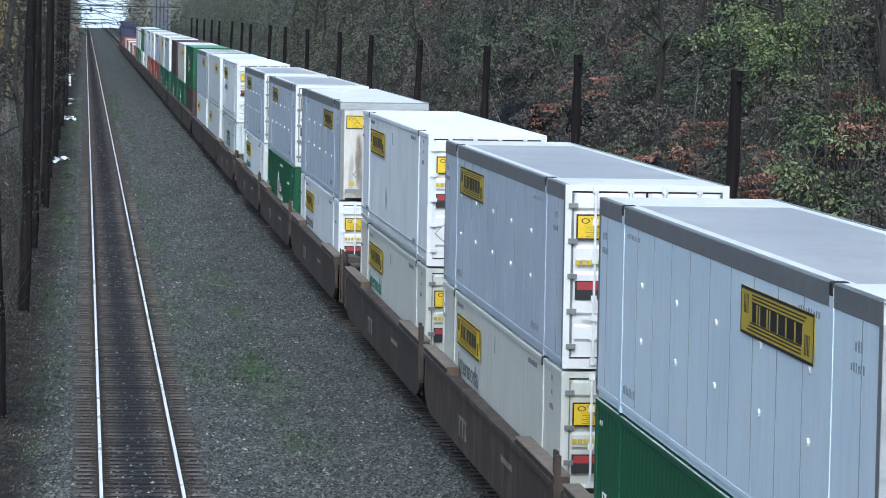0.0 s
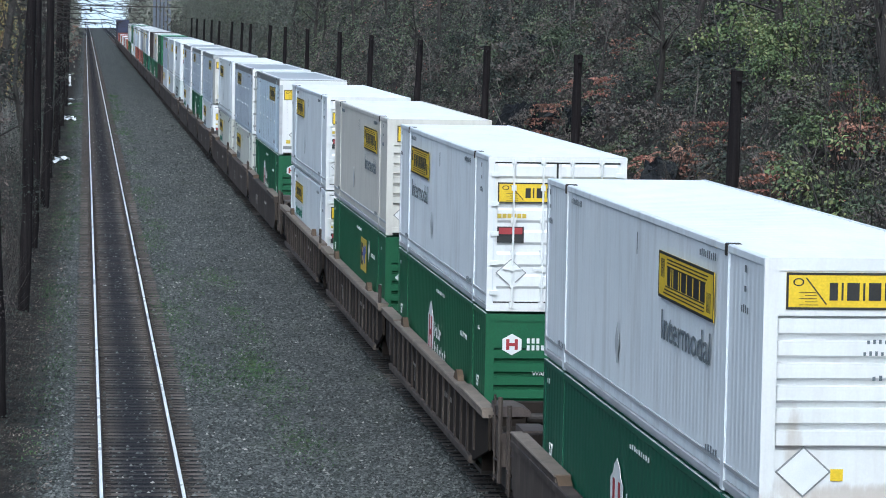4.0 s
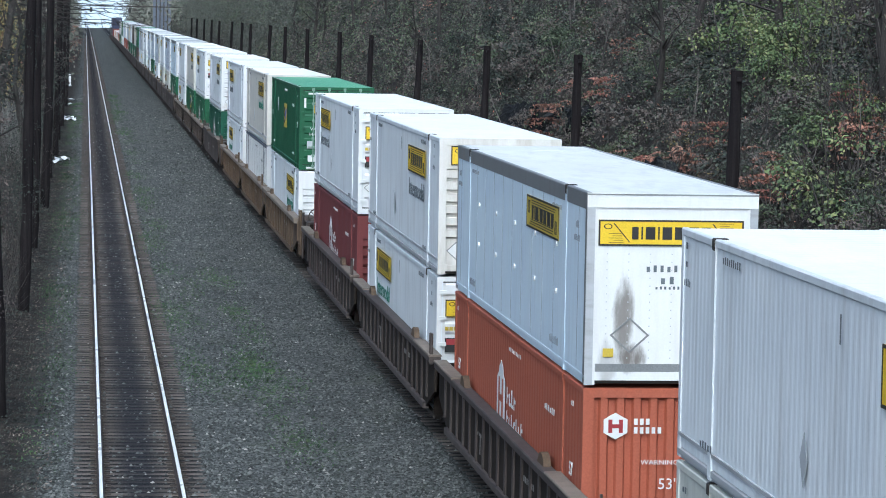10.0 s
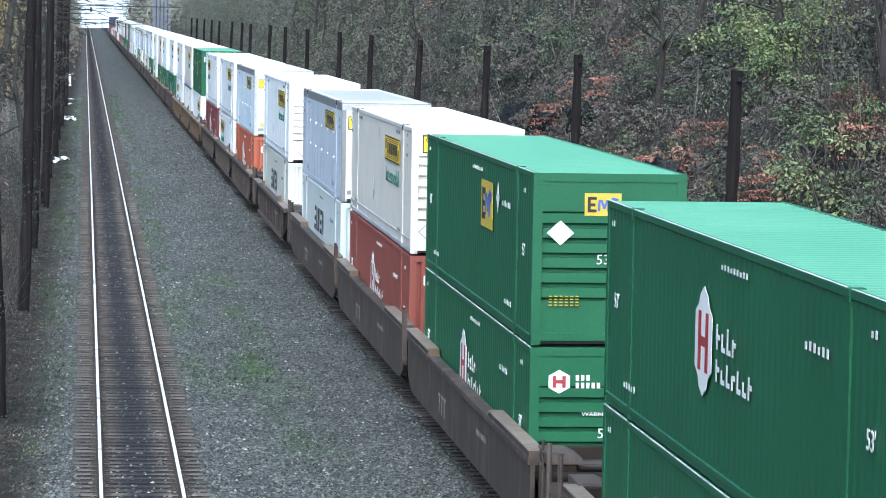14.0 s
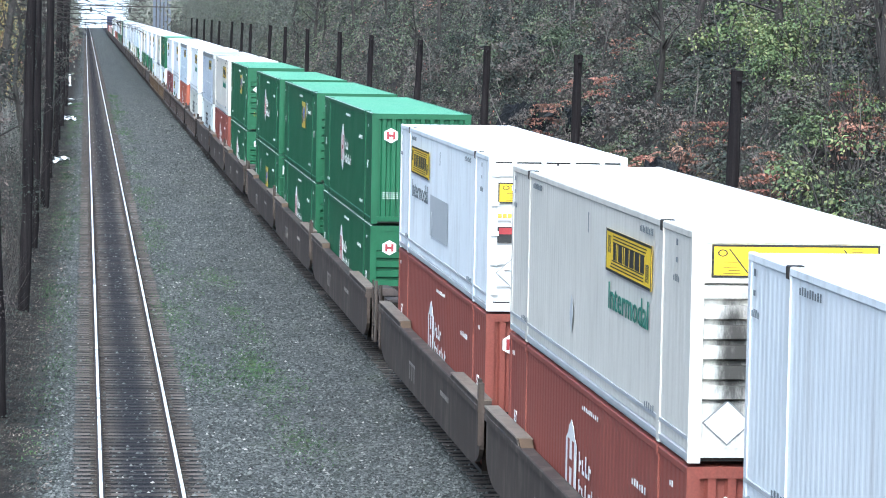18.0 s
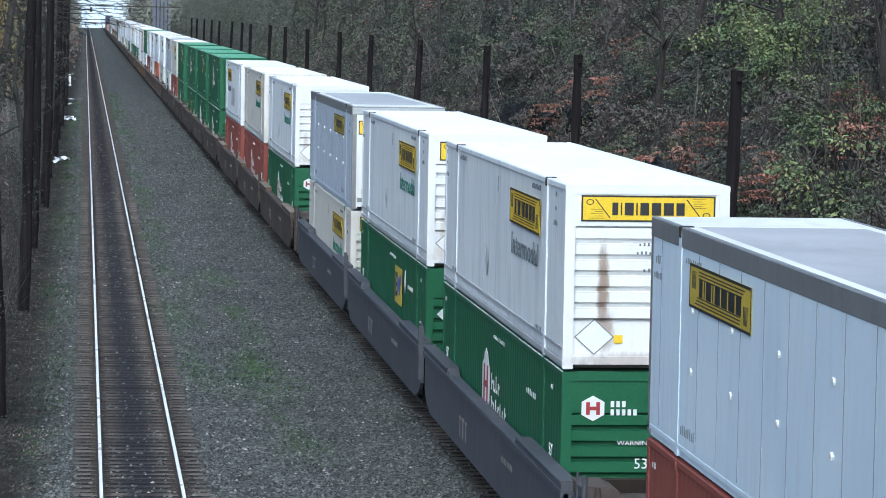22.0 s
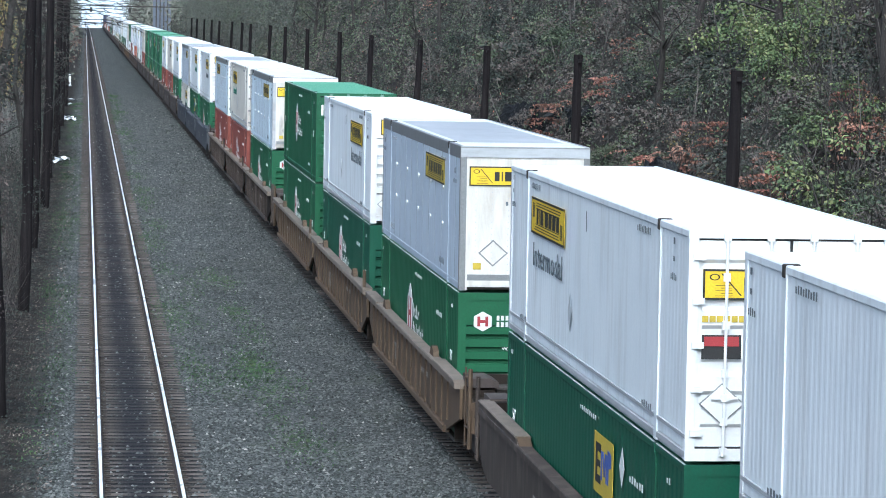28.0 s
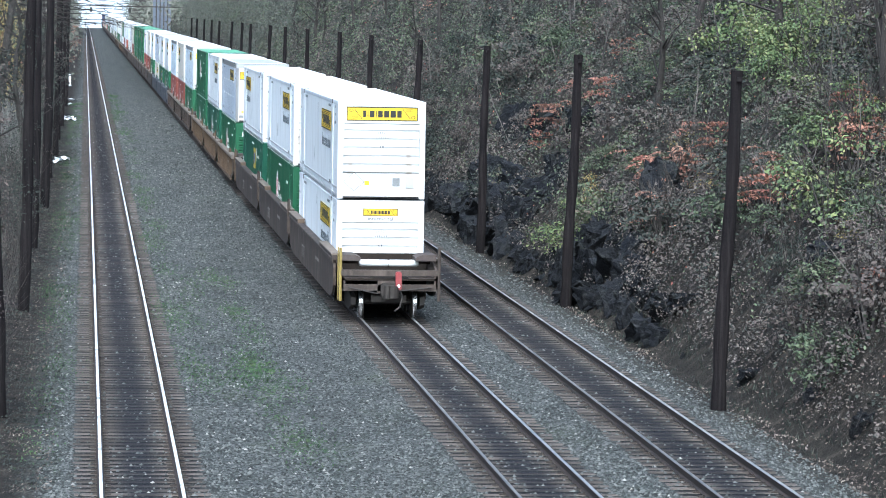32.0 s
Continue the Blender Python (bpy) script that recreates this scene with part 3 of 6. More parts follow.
def yellow_panel(face, u0, v0, u1, v1, parent, paint="yellow", style="line"):
    p = part("sign_panel", face.plates([(u0, v0, u1, v1)], 0, 0.008), paint, parent, "yellow sign panel with black bars")
    w, h = u1 - u0, v1 - v0
    if style == "bare":
        tagged(part("sign_lettering", face.plates(letter_bars(u0 + 0.2 * w, v0 + 0.33 * h, u1 - 0.2 * w, v1 - 0.33 * h, (0.5, 0.25, 0.9, 0.25, 1, 1, 1, 0.9)), 0.008, 0.012), "black", p), kind="stuff")
        return p
    e = min(0.045, 0.05 * h + 0.006)
    rects = [(u0, v0, u1, v0 + e), (u0, v1 - e, u1, v1), (u0, v0 + e, u0 + e, v1 - e), (u1 - e, v0 + e, u1, v1 - e)]
    part("border", face.plates(rects, 0.008, 0.012), "black", p)
    if style == "line":
        lines = []
        for i in range(3):
            lines.append((u0 + 0.16 * w, v1 - (0.12 + 0.075 * i) * h, u1 - (0.10 + 0.02 * i) * w, v1 - (0.145 + 0.075 * i) * h))
            lines.append((u0 + (0.10 + 0.02 * i) * w, v0 + (0.12 + 0.075 * i) * h, u1 - 0.16 * w, v0 + (0.145 + 0.075 * i) * h))
        lines += [(u0 + 0.05 * w + 0.018 * w * i, v0 + 0.45 * h, u0 + 0.056 * w + 0.018 * w * i, v1 - 0.15 * h) for i in range(4)]
        lines += [(u1 - 0.06 * w - 0.018 * w * i, v0 + 0.15 * h, u1 - 0.054 * w - 0.018 * w * i, v0 + 0.55 * h) for i in range(4)]
        bars = letter_bars(u0 + 0.17 * w, v0 + 0.31 * h, u1 - 0.15 * w, v1 - 0.29 * h, (0.5, 0.12, 0.75, 0.12, 0.75, 0.8, 0.85, 0.7))
    else:
        lines = [(u0 + (0.10 if i % 2 else 0.07) * w, v0 + (0.12 + 0.085 * i) * h, u0 + (0.17 - 0.003 * i) * w, v0 + (0.135 + 0.085 * i) * h) for i in range(5)]
        lines += [(u1 - (0.17 - 0.003 * i) * w, v1 - (0.135 + 0.085 * i) * h, u1 - (0.10 if i % 2 else 0.07) * w, v1 - (0.12 + 0.085 * i) * h) for i in range(5)]
        bars = letter_bars(u0 + 0.23 * w, v0 + 0.25 * h, u1 - 0.23 * w, v1 - 0.27 * h, (0.5, 0.12, 0.75, 0.12, 0.75, 0.8, 0.85, 0.7))
        sh = Shape()
        for m in (1, -1):
            uc = (u0 + u1) / 2
            (a, b), (c, d) = (uc - m * 0.40 * w, v0 + (0.86 if m > 0 else 0.14) * h), (uc - m * 0.29 * w, v0 + (0.14 if m > 0 else 0.86) * h)
            face.poly(sh, [(a, b), (a + 0.02 * m, b), (c + 0.02 * m, d), (c, d)], 0.008, 0.011)
            ring = [(a - m * 0.035 * w + 0.03 * w * math.cos(t), b - m * 0.12 * h + 0.11 * h * math.sin(t)) for t in np.linspace(0, 2 * math.pi, 13)[:-1]]
            inner = [(a - m * 0.035 * w + 0.022 * w * math.cos(t), b - m * 0.12 * h + 0.08 * h * math.sin(t)) for t in np.linspace(0, 2 * math.pi, 13)[:-1]]
            for i in range(12):
                j = (i + 1) % 12
                face.poly(sh, [ring[i], ring[j], inner[j], inner[i]], 0.008, 0.011)
        tagged(part("scroll_ornament", sh, "black", p), kind="stuff")
    tagged(part("sign_lettering", face.plates(lines + bars, 0.008, 0.012), "black", p), kind="stuff")
    return p


def digit_bars(u, v, n, w, h, upright=False):
    if upright:
        return [(u, v - i * (h + 0.07) - h, u + w, v - i * (h + 0.07)) for i in range(n)]
    return [(u + i * w * 1.9, v, u + i * w * 1.9 + w * 0.85, v + h * (1 if i % 3 else 0.8)) for i in range(n)]


def folded_end(f, paint, name, parent, horizontal, lo, hi, across, pitch, depth, base):
    """One folded sheet on an end face; horizontal or upright ribs."""
    sh = Shape()
    n = max(1, int((hi - lo) / pitch))
    step = (hi - lo) / n
    prof = []
    for i in range(n):
        z = lo + i * step
        cuts = (0.10, 0.24, 0.86, 0.90) if horizontal else (0.30, 0.42, 0.82, 0.94)
        prof += [(z, base), (z + cuts[0] * step, base), (z + cuts[1] * step, base + depth), (z + cuts[2] * step, base + depth), (z + cuts[3] * step, base)]
    prof.append((hi, base))
    for e in (-across, across):
        sh.v += [f.at(e, z, o) if horizontal else f.at(z, 0.2 if e < 0 else HT - 0.14, o) for z, o in prof]
    m = len(prof)
    sh.f += [(i, i + 1, m + i + 1, m + i) for i in range(m - 1)]
    return part(name, sh, paint, parent)


def wall_end(parent, face, paint, style):
    """The blank end: a frame with pressed ribs; style: ribs, upright or plain."""
    f = face
    part("end_frame", f.plates([(-HW, 0, -HW + 0.16, HT), (HW - 0.16, 0, HW, HT), (-HW + 0.16, HT - 0.14, HW - 0.16, HT), (-HW + 0.16, 0.07, HW - 0.16, 0.2)], -0.05, 0.0), paint, parent)
    if style == "plain":
        wall = part("end_wall", f.plates([(-HW + 0.16, 0.2, HW - 0.16, HT - 0.14)], -0.05, -0.012), paint, parent)
        dots = []
        for u in np.linspace(-0.98, 0.98, 7):
            dots += [(u - 0.008, 0.28 + 0.12 * i, u + 0.008, 0.296 + 0.12 * i) for i in range(17)]
        tagged(part("rivet_rows", f.plates(dots, -0.012, -0.006), "patch", wall), kind="stuff")
        part("sill_band", f.plates([(-HW + 0.16, 0.2, HW - 0.16, 0.32)], -0.012, -0.004), "rail_trim", wall, "dull metal kick band")
        return wall
    wall = part("end_wall", f.plates([(-HW + 0.16, 0.2, HW - 0.16, HT - 0.14)], -0.12, -0.105), paint, parent)
    if style == "ribs":
        folded_end(f, paint, "end_corrugation", wall, True, 0.74, 2.24, HW - 0.17, 0.25, 0.085, -0.10)
        part("end_panel", f.plates([(-HW + 0.16, 2.24, HW - 0.16, HT - 0.14)], -0.07, -0.016), paint, wall)
        part("lower_panel", f.plates([(-HW + 0.16, 0.2, HW - 0.16, 0.74)], -0.07, -0.05), paint, wall)
    else:
        folded_end(f, paint, "end_corrugation", wall, False, -HW + 0.16, HW - 0.16, -1, 0.235, 0.06, -0.075)
    return wall


def door_end(parent, face, paint, rods="rail_trim"):
    f = face
    part("end_frame", f.plates([(-HW, 0, -HW + 0.10, HT), (HW - 0.10, 0, HW, HT), (-HW + 0.10, HT - 0.10, HW - 0.10, HT), (-HW + 0.10, 0, HW - 0.10, 0.15)], -0.05, 0.0), paint, parent)
    part("door_seal", f.plates([(-HW + 0.10, 0.15, HW - 0.10, HT - 0.10)], -0.09, -0.055), "black", parent, "black rubber door seal")
    for s in (-1, 1):
        a, b = (-HW + 0.13, -0.02) if s < 0 else (0.02, HW - 0.13)
        d = part("door", f.plates([(a, 0.18, b, HT - 0.13)], -0.055, -0.035), paint, parent)
        sh = Shape()
        prof = []
        for i in range(6):
            z = 0.32 + 0.41 * i
            prof += [(z, -0.034), (z + 0.10, -0.034), (z + 0.15, 0.004), (z + 0.33, 0.004), (z + 0.38, -0.034)]
        for e in (a + 0.05, b - 0.05):
            sh.v += [f.at(e, z, o) for z, o in prof]
        m = len(prof)
        sh.f += [(i, i + 1, m + i + 1, m + i) for i in range(m - 1)]
        part("door_pressing", sh, paint, d)
        for uu in (a + 0.3 * (b - a), a + 0.78 * (b - a)) if s < 0 else (a + 0.22 * (b - a), a + 0.7 * (b - a)):
            rod = Shape()
            rod.tube([f.at(uu, 0.06, 0.035), f.at(uu, HT - 0.05, 0.035)], [0.020, 0.020], 6)
            for z in (0.12, 0.5, 1.1, 1.7, 2.3, HT - 0.08):
                f.poly(rod, [(uu - 0.045, z - 0.05), (uu + 0.045, z - 0.05), (uu + 0.045, z + 0.05), (uu - 0.045, z + 0.05)], -0.01, 0.045)
            f.poly(rod, [(uu - 0.17, 0.78), (uu + 0.17, 0.78), (uu + 0.17, 0.81), (uu - 0.17, 0.81)], 0.03, 0.06)
            f.poly(rod, [(uu - 0.05, 0.75), (uu + 0.05, 0.75), (uu + 0.05, 0.84), (uu - 0.05, 0.84)], 0.03, 0.065)
            part("lock_rod", rod, "endwhite" if rods in ("markwhite", "rail_trim") else rods, d, "upright lock rod with handle")
        hinge = Shape()
        e = a if s < 0 else b
        f.poly(hinge, [(e - 0.015, 0.2), (e + 0.015, 0.2), (e + 0.015, HT - 0.15), (e - 0.015, HT - 0.15)], -0.05, -0.028)
        for z in (0.35, 0.9, 1.45, 2.0, 2.55):
            f.poly(hinge, [(e - 0.08, z - 0.04), (e + 0.07, z - 0.04), (e + 0.07, z + 0.04), (e - 0.08, z + 0.04)], -0.03, 0.032)
        part("hinge", hinge, paint if rods == "rodgreen" else rods, d)


def body(name, label, paint, roof, group, side, rib=(0.22, 0.0055), panel=False, far=False):
    """The box itself: walls, rails, posts, roof and floor. side: -1 or 1, the side with the fittings modelled in full."""
    root = tagged(new(name), label, "shipping container", group)
    plain_low = paint in ("white", "swiftwhite", "greige", "offwhite")
    for s in (-1, 1):
        if panel:
            sh = Shape().box(*sorted((s * HW, s * (HW - 0.03))), -HL + 0.1, HL - 0.1, 0.16, HT - 0.24)
            wall = part("side_wall", sh, paint, root)
            if s == side and not far:
                for i in range(13):
                    y = -HL + 0.72 + i * 1.222
                    part("panel_seam", Shape().box(*sorted((s * HW, s * (HW + 0.004))), y - 0.011, y + 0.011, 0.2, HT - 0.26), panel, wall)
                for y in (5.2, 2.85, 0.4, -2.05, -4.5):
                    for z in (1.15, 1.9):
                        cup = Shape().disc(s * (HW + 0.012), y, z, 0.045, "x", 0.012, 8)
                        part("tie_down_cup", cup, "markwhite", wall)
        else:
            sh = corrugated(s * (HW - 0.012), -HL + 0.1, HL - 0.1, 0.14, HT - 0.08, rib[0] if not far else 0.6, rib[1], s)
            wall = part("side_wall", sh, paint, root)
            if paint in ("green", "dgreen") and s == side and not far:
                part("worn_edge", Shape().box(*sorted((s * (HW + 0.0085), s * (HW - 0.025))), -HL + 0.02, HL - 0.02, HT + 0.003, HT + 0.007), "chip", root, "worn bare upper edge")
        trim = "rail_trim" if panel else paint
        top = 0.26 if panel else 0.10
        part("top_rail", Shape().cbox(*sorted((s * (HW + 0.008), s * (HW - 0.08))), -HL + 0.003, HL - 0.003, HT - top, HT + 0.003), trim, root)
        if plain_low and not panel:
            ring = [(HW + 0.006, 0.33), (HW + 0.006, 0.28), (HW - 0.03, 0.265), (HW - 0.03, 0.13), (HW + 0.006, 0.115), (HW + 0.006, 0.045), (HW - 0.02, 0.04), (HW - 0.02, 0.0), (HW - 0.12, 0.0), (HW - 0.12, 0.33)]
        else:
            ring = [(HW + 0.004, 0.15), (HW + 0.004, 0.09), (HW - 0.02, 0.08), (HW - 0.02, 0.0), (HW - 0.12, 0.0), (HW - 0.12, 0.17), (HW - 0.02, 0.17)]
        part("bottom_rail", Shape().prism([(s * a, b) for a, b in ring], "y", -HL + 0.009, HL - 0.009), "lowrail" if plain_low else paint, root)
        for e in (-1, 1) if not far else ():
            part("corner_post", Shape().cbox(*sorted((s * (HW + 0.004), s * (HW - 0.12))), *sorted((e * (HL - 0.006), e * (HL - 0.14))), 0.0, HT - 0.02), trim, root)
            if s == side and not far:
                y = e * 6.06
                sp_ = part("stacking_post", Shape().box(*sorted((s * (HW + 0.010), s * (HW - 0.05))), y - 0.09, y + 0.09, 0.0, HT - 0.05), paint, root)
                part("corner_casting", Shape().cbox(*sorted((s * (HW + 0.022), s * (HW - 0.16))), y - 0.06, y + 0.06, HT - 0.14, HT + 0.012), "iron" if plain_low or panel else paint, sp_)
    rf = Shape()
    if panel:
        rf.box(-HW + 0.07, HW - 0.07, -HL + 0.02, HL - 0.02, HT - 0.06, HT - 0.006)
        sheet = part("roof", rf, roof, root)
        band = Shape()
        for e in (-1, 1):
            band.box(-HW + 0.075, HW - 0.075, *sorted((e * (HL - 0.03), e * (HL - 1.9))), HT - 0.006, HT - 0.001)
            band.box(*sorted((e * (HW - 0.08), e * (HW - 0.22))), -HL + 1.9, HL - 1.9, HT - 0.006, HT - 0.002)
        part("roof_strip", band, "roofstrip", sheet, "pale metal strip along the roof edge")
    else:
        prof, n = [], 54 if not far else 12
        for i in range(n):
            a, w = -HL + 0.02 + i * (LEN - 0.04) / n, (LEN - 0.04) / n
            prof += [(a, HT - 0.012), (a + 0.25 * w, HT - 0.012), (a + 0.4 * w, HT - 0.002), (a + 0.85 * w, HT - 0.002)]
        prof.append((HL - 0.02, HT - 0.012))
        for x in (-HW + 0.07, HW - 0.07):
            rf.v += [(x, a, z) for a, z in prof]
        m = len(prof)
        rf.f += [(i, i + 1, m + i + 1, m + i) for i in range(m - 1)]
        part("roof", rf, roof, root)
    part("floor", Shape().box(-HW + 0.1, HW - 0.1, -HL + 0.05, HL - 0.05, 0.02, 0.13), "iron", root)
    return root


made_containers = {}


def diamond(face, u, v, r, t0, t1, k=0.9):
    return face.poly(Shape(), [(u - r, v), (u, v - r * k), (u + r, v), (u, v + r * k)], t0, t1)


def stencils(face, rects, ink, root):
    tagged(part("stencil", face.plates(rects, 0, 0.005), ink, root), kind="stuff")


def container(kind, paint, rear, group, mark="markgreen", extra="", far=False):
    """One container of a kind; rear: the end that faces back, W for the wall or D for the doors."""
    key = (kind, paint, rear, mark, extra, far)
    if key in made_containers:
        return made_containers[key], False
    words = {"white": "white", "swiftwhite": "greenish white", "greige": "pale grey-beige", "blue": "pale blue", "steel": "grey-blue", "green": "green", "dgreen": "dark green", "red": "faded red", "dred": "dark red", "orange": "orange-red", "offwhite": "off-white", "grey": "grey", "brown": "brown", "navy": "dark blue"}[paint]
    side = 1 if rear == "W" else -1
    worn = " and a stained end" if ("stain" in extra or "rust" in extra or "soot" in extra or "dirty" in extra) else ""
    which = "R" if rear == "W" else "L"
    toward = side
    endn = "F" if rear == "W" else "D"
    E = Face(endn)

    def on(proud):
        return Face(which, proud)

    def onend(proud):
        return Face(endn, proud)
    if kind == "box":
        root = body("shipping_container", f"{words} corrugated container with yellow sign panels{worn}", paint, "roof", group, side, far=far)
        endp = "endsoot" if "soot" in extra else "endrust" if "rust" in extra else ("doordirt" if rear == "D" else "enddirty") if "dirty" in extra else ("endfaint" if rear == "W" else "endwhite") if paint == "white" else paint
        c = toward * 3.65
        yellow_panel(on(0.012), c - 1.78, 1.89, c + 1.78, 2.49, root, "yellow", "line" if not far else "bare")
        if mark and not far:
            if "patch" in extra:
                part("paint_patch", on(0.006).plates([(c + 2.1, 0.72, c + 5.3, 1.6)], 0, 0.004), "patch", root, "grey repainted patch")
            part("lettering", on(0.006).text("Intermodal", c, 1.36, 0.40, 1.32), mark, root, "word Intermodal")
        if not far:
            stencils(on(0.012), digit_bars(-7.72, 2.64, 1, 0.10, 0.10) + digit_bars(-7.72, 2.42, 1, 0.10, 0.08) + digit_bars(-7.8, 2.18, 4, 0.055, 0.09) + digit_bars(-5.5, 2.63, 9, 0.06, 0.09)
                     + digit_bars(7.1, 2.64, 1, 0.10, 0.10) + digit_bars(7.1, 2.42, 1, 0.10, 0.08) + digit_bars(6.95, 2.18, 4, 0.055, 0.09) + digit_bars(4.5, 2.63, 9, 0.06, 0.09)
                     + digit_bars(-6.6, 0.33, 5, 0.08, 0.09) + digit_bars(5.1, 0.33, 5, 0.08, 0.09) + [(0.2, 2.3, 0.24, 2.6)], "markgrey", root)
            part("placard", diamond(on(0.012), -1.2, 0.95, 0.17, 0, 0.006, 1.7), "patch", root, "pale diamond placard")
        if rear == "W":
            wall_end(root, E, endp, "ribs")
            if "small" in extra:
                yellow_panel(onend(-0.016), -0.52, 2.42, 0.52, 2.64, root, "yellow", "scroll")
                part("lettering", onend(-0.016).text("Intermodal", 0, 2.29, 0.10, 1.25), "black", root, "word Intermodal")
            else:
                yellow_panel(onend(-0.016), -1.05, 2.31, 1.07, 2.72, root, "yellow", "scroll")
            stencils(onend(-0.016), digit_bars(-0.12, 1.93, 4, 0.035, 0.05) + digit_bars(-0.16, 1.80, 6, 0.035, 0.05) + digit_bars(-0.05, 1.52, 2, 0.04, 0.06) + digit_bars(1.19, 2.6, 9, 0.05, 0.10, True), "markgrey", root)
            part("placard", diamond(onend(-0.05), -0.80, 0.50, 0.32, 0, 0.008), "rail_trim", root, "diamond placard holder")
            part("placard_face", diamond(onend(-0.05), -0.80, 0.50, 0.29, 0.008, 0.013), "markwhite", root, "white diamond placard")
            part("placard_tag", onend(-0.05).plates([(-0.49, 0.40, -0.35, 0.53)], 0, 0.016), "yellow", root, "small yellow tag")
            part("document_box", onend(-0.05).plates([(0.34, 0.39, 0.56, 0.62)], 0, 0.03), "rail_trim", root, "grey document box")
            part("vent_cover", onend(-0.05).plates([(0.74, 0.33, 0.97, 0.68)], 0, 0.04), "patch", root)
        elif not far:
            door_end(root, E, endp, "markwhite" if paint == "white" else "rail_trim")
            yellow_panel(onend(0.012), -1.12, 2.02, 1.12, 2.40, root, "yellow", "scroll")
            sign = part("warning_sign", onend(0.012).plates([(-1.12, 1.28, -0.62, 1.58)], 0, 0.006), "black", root, "black and red warning sign")
            part("warning_band", onend(0.018).plates([(-1.09, 1.44, -0.65, 1.56)], 0, 0.005), "markred", sign)
            stencils(onend(0.012), letter_bars(-1.12, 1.74, -0.58, 1.82, (1, 1, 1, 1, 1, 1)), "oldyellow", root)
            part("placard", diamond(onend(0.012), -0.85, 0.72, 0.29, 0, 0.008), "rail_trim", root, "diamond placard holder")
            part("placard_face", diamond(onend(0.012), -0.85, 0.72, 0.265, 0.008, 0.013), "markwhite", root, "white diamond placard")
        else:
            wall_end(root, E, endp, "plain")
    elif kind == "panel":
        root = body("shipping_container", f"{words} smooth-panelled container with grey metal edges{worn}", paint, "roofstrip" if "stain" in extra else "steelroof", group, side, panel="seam", far=far)
        c = toward * 3.6
        yellow_panel(on(0.006), c - 1.78, 1.95, c + 1.78, 2.49, root, "oldyellow", "line" if not far else "bare")
        if not far:
            stencils(on(0.002), digit_bars(-7.7, 2.3, 3, 0.06, 0.11) + digit_bars(-7.8, 2.1, 6, 0.05, 0.09) + digit_bars(7.05, 2.3, 3, 0.06, 0.11) + digit_bars(6.9, 2.1, 6, 0.05, 0.09)
                     + digit_bars(-5.8, 0.3, 8, 0.06, 0.13) + digit_bars(4.6, 0.3, 8, 0.06, 0.13) + digit_bars(-5.7, 2.46, 9, 0.06, 0.07) + digit_bars(4.6, 2.46, 9, 0.06, 0.07), "seam", root)
        if rear == "W":
            wall_end(root, E, ("endstain" if "dirty" in extra else "endsmoke") if "stain" in extra else "enddirty" if "dirty" in extra else "endwhite", "plain")
            part("end_header", E.plates([(-HW, HT - 0.22, HW, HT)], 0.0, 0.012), "lowrail" if paint == "steel" else "endwhite", root)
            part("header_line", E.plates([(-HW, HT - 0.035, HW, HT - 0.012)], 0.012, 0.016), "rail_trim", root)
            for s in (-1, 1):
                part("end_edge", E.plates([(min(s * HW, s * (HW - 0.12)), 0.0, max(s * HW, s * (HW - 0.12)), HT - 0.22)], 0.0, 0.012), "rail_trim" if paint == "steel" else "lowrail", root)
            yellow_panel(onend(-0.008), -1.12, 2.09, 1.08, 2.48, root, "yellow", "scroll")
            stencils(onend(-0.010), digit_bars(-0.38, 1.70, 10, 0.055, 0.10) + digit_bars(-0.16, 1.52, 2, 0.07, 0.11) + digit_bars(-0.24, 1.44, 7, 0.035, 0.045), "markgrey", root)
            ring = Shape()
            for q in range(4):
                aa, bb = math.pi / 2 * q, math.pi / 2 * (q + 1)
                onend(-0.010).poly(ring, [(-0.62 + r * math.cos(w), 0.75 + 0.9 * r * math.sin(w)) for r, w in ((0.30, aa), (0.30, bb), (0.26, bb), (0.26, aa))], 0, 0.008)
            part("placard", ring, "rail_trim", root, "diamond placard holder frame")
            part("document_box", onend(-0.010).plates([(0.5, 0.45, 0.85, 0.95)], 0, 0.02), "patch", root)
            part("placard_tag", onend(-0.010).plates([(-1.02, 0.42, -0.86, 0.55)], 0, 0.012), "oldyellow", root, "small yellow tag")
        elif not far:
            door_end(root, E, "endwhite", "rail_trim")
            yellow_panel(onend(0.012), -1.12, 2.02, 1.12, 2.42, root, "yellow", "scroll")
            sign = part("warning_sign", onend(0.012).plates([(-1.12, 1.08, -0.62, 1.38)], 0, 0.006), "black", root, "black and red warning sign")
            part("warning_band", onend(0.018).plates([(-1.09, 1.24, -0.65, 1.36)], 0, 0.005), "markred", sign)
            stencils(onend(0.012), letter_bars(-1.12, 1.62, -0.58, 1.70, (1, 1, 1, 1, 1, 1)), "oldyellow", root)
        else:
            wall_end(root, E, "endwhite", "plain")
    else:
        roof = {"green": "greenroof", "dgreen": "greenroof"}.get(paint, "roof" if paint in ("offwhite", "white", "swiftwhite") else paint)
        look_words = {"hub": "with a white emblem", "emp": "with a yellow square sign", "swift": "with a slanted dark wordmark shape", "plain": "without markings", "ribbed": "with broad upright ribs"}[kind]
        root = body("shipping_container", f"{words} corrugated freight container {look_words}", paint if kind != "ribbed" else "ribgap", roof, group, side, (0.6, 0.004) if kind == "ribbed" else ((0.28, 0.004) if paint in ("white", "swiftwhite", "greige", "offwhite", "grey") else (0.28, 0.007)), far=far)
        ink = "markwhite" if paint not in ("offwhite", "white", "swiftwhite", "grey") else "markgrey"
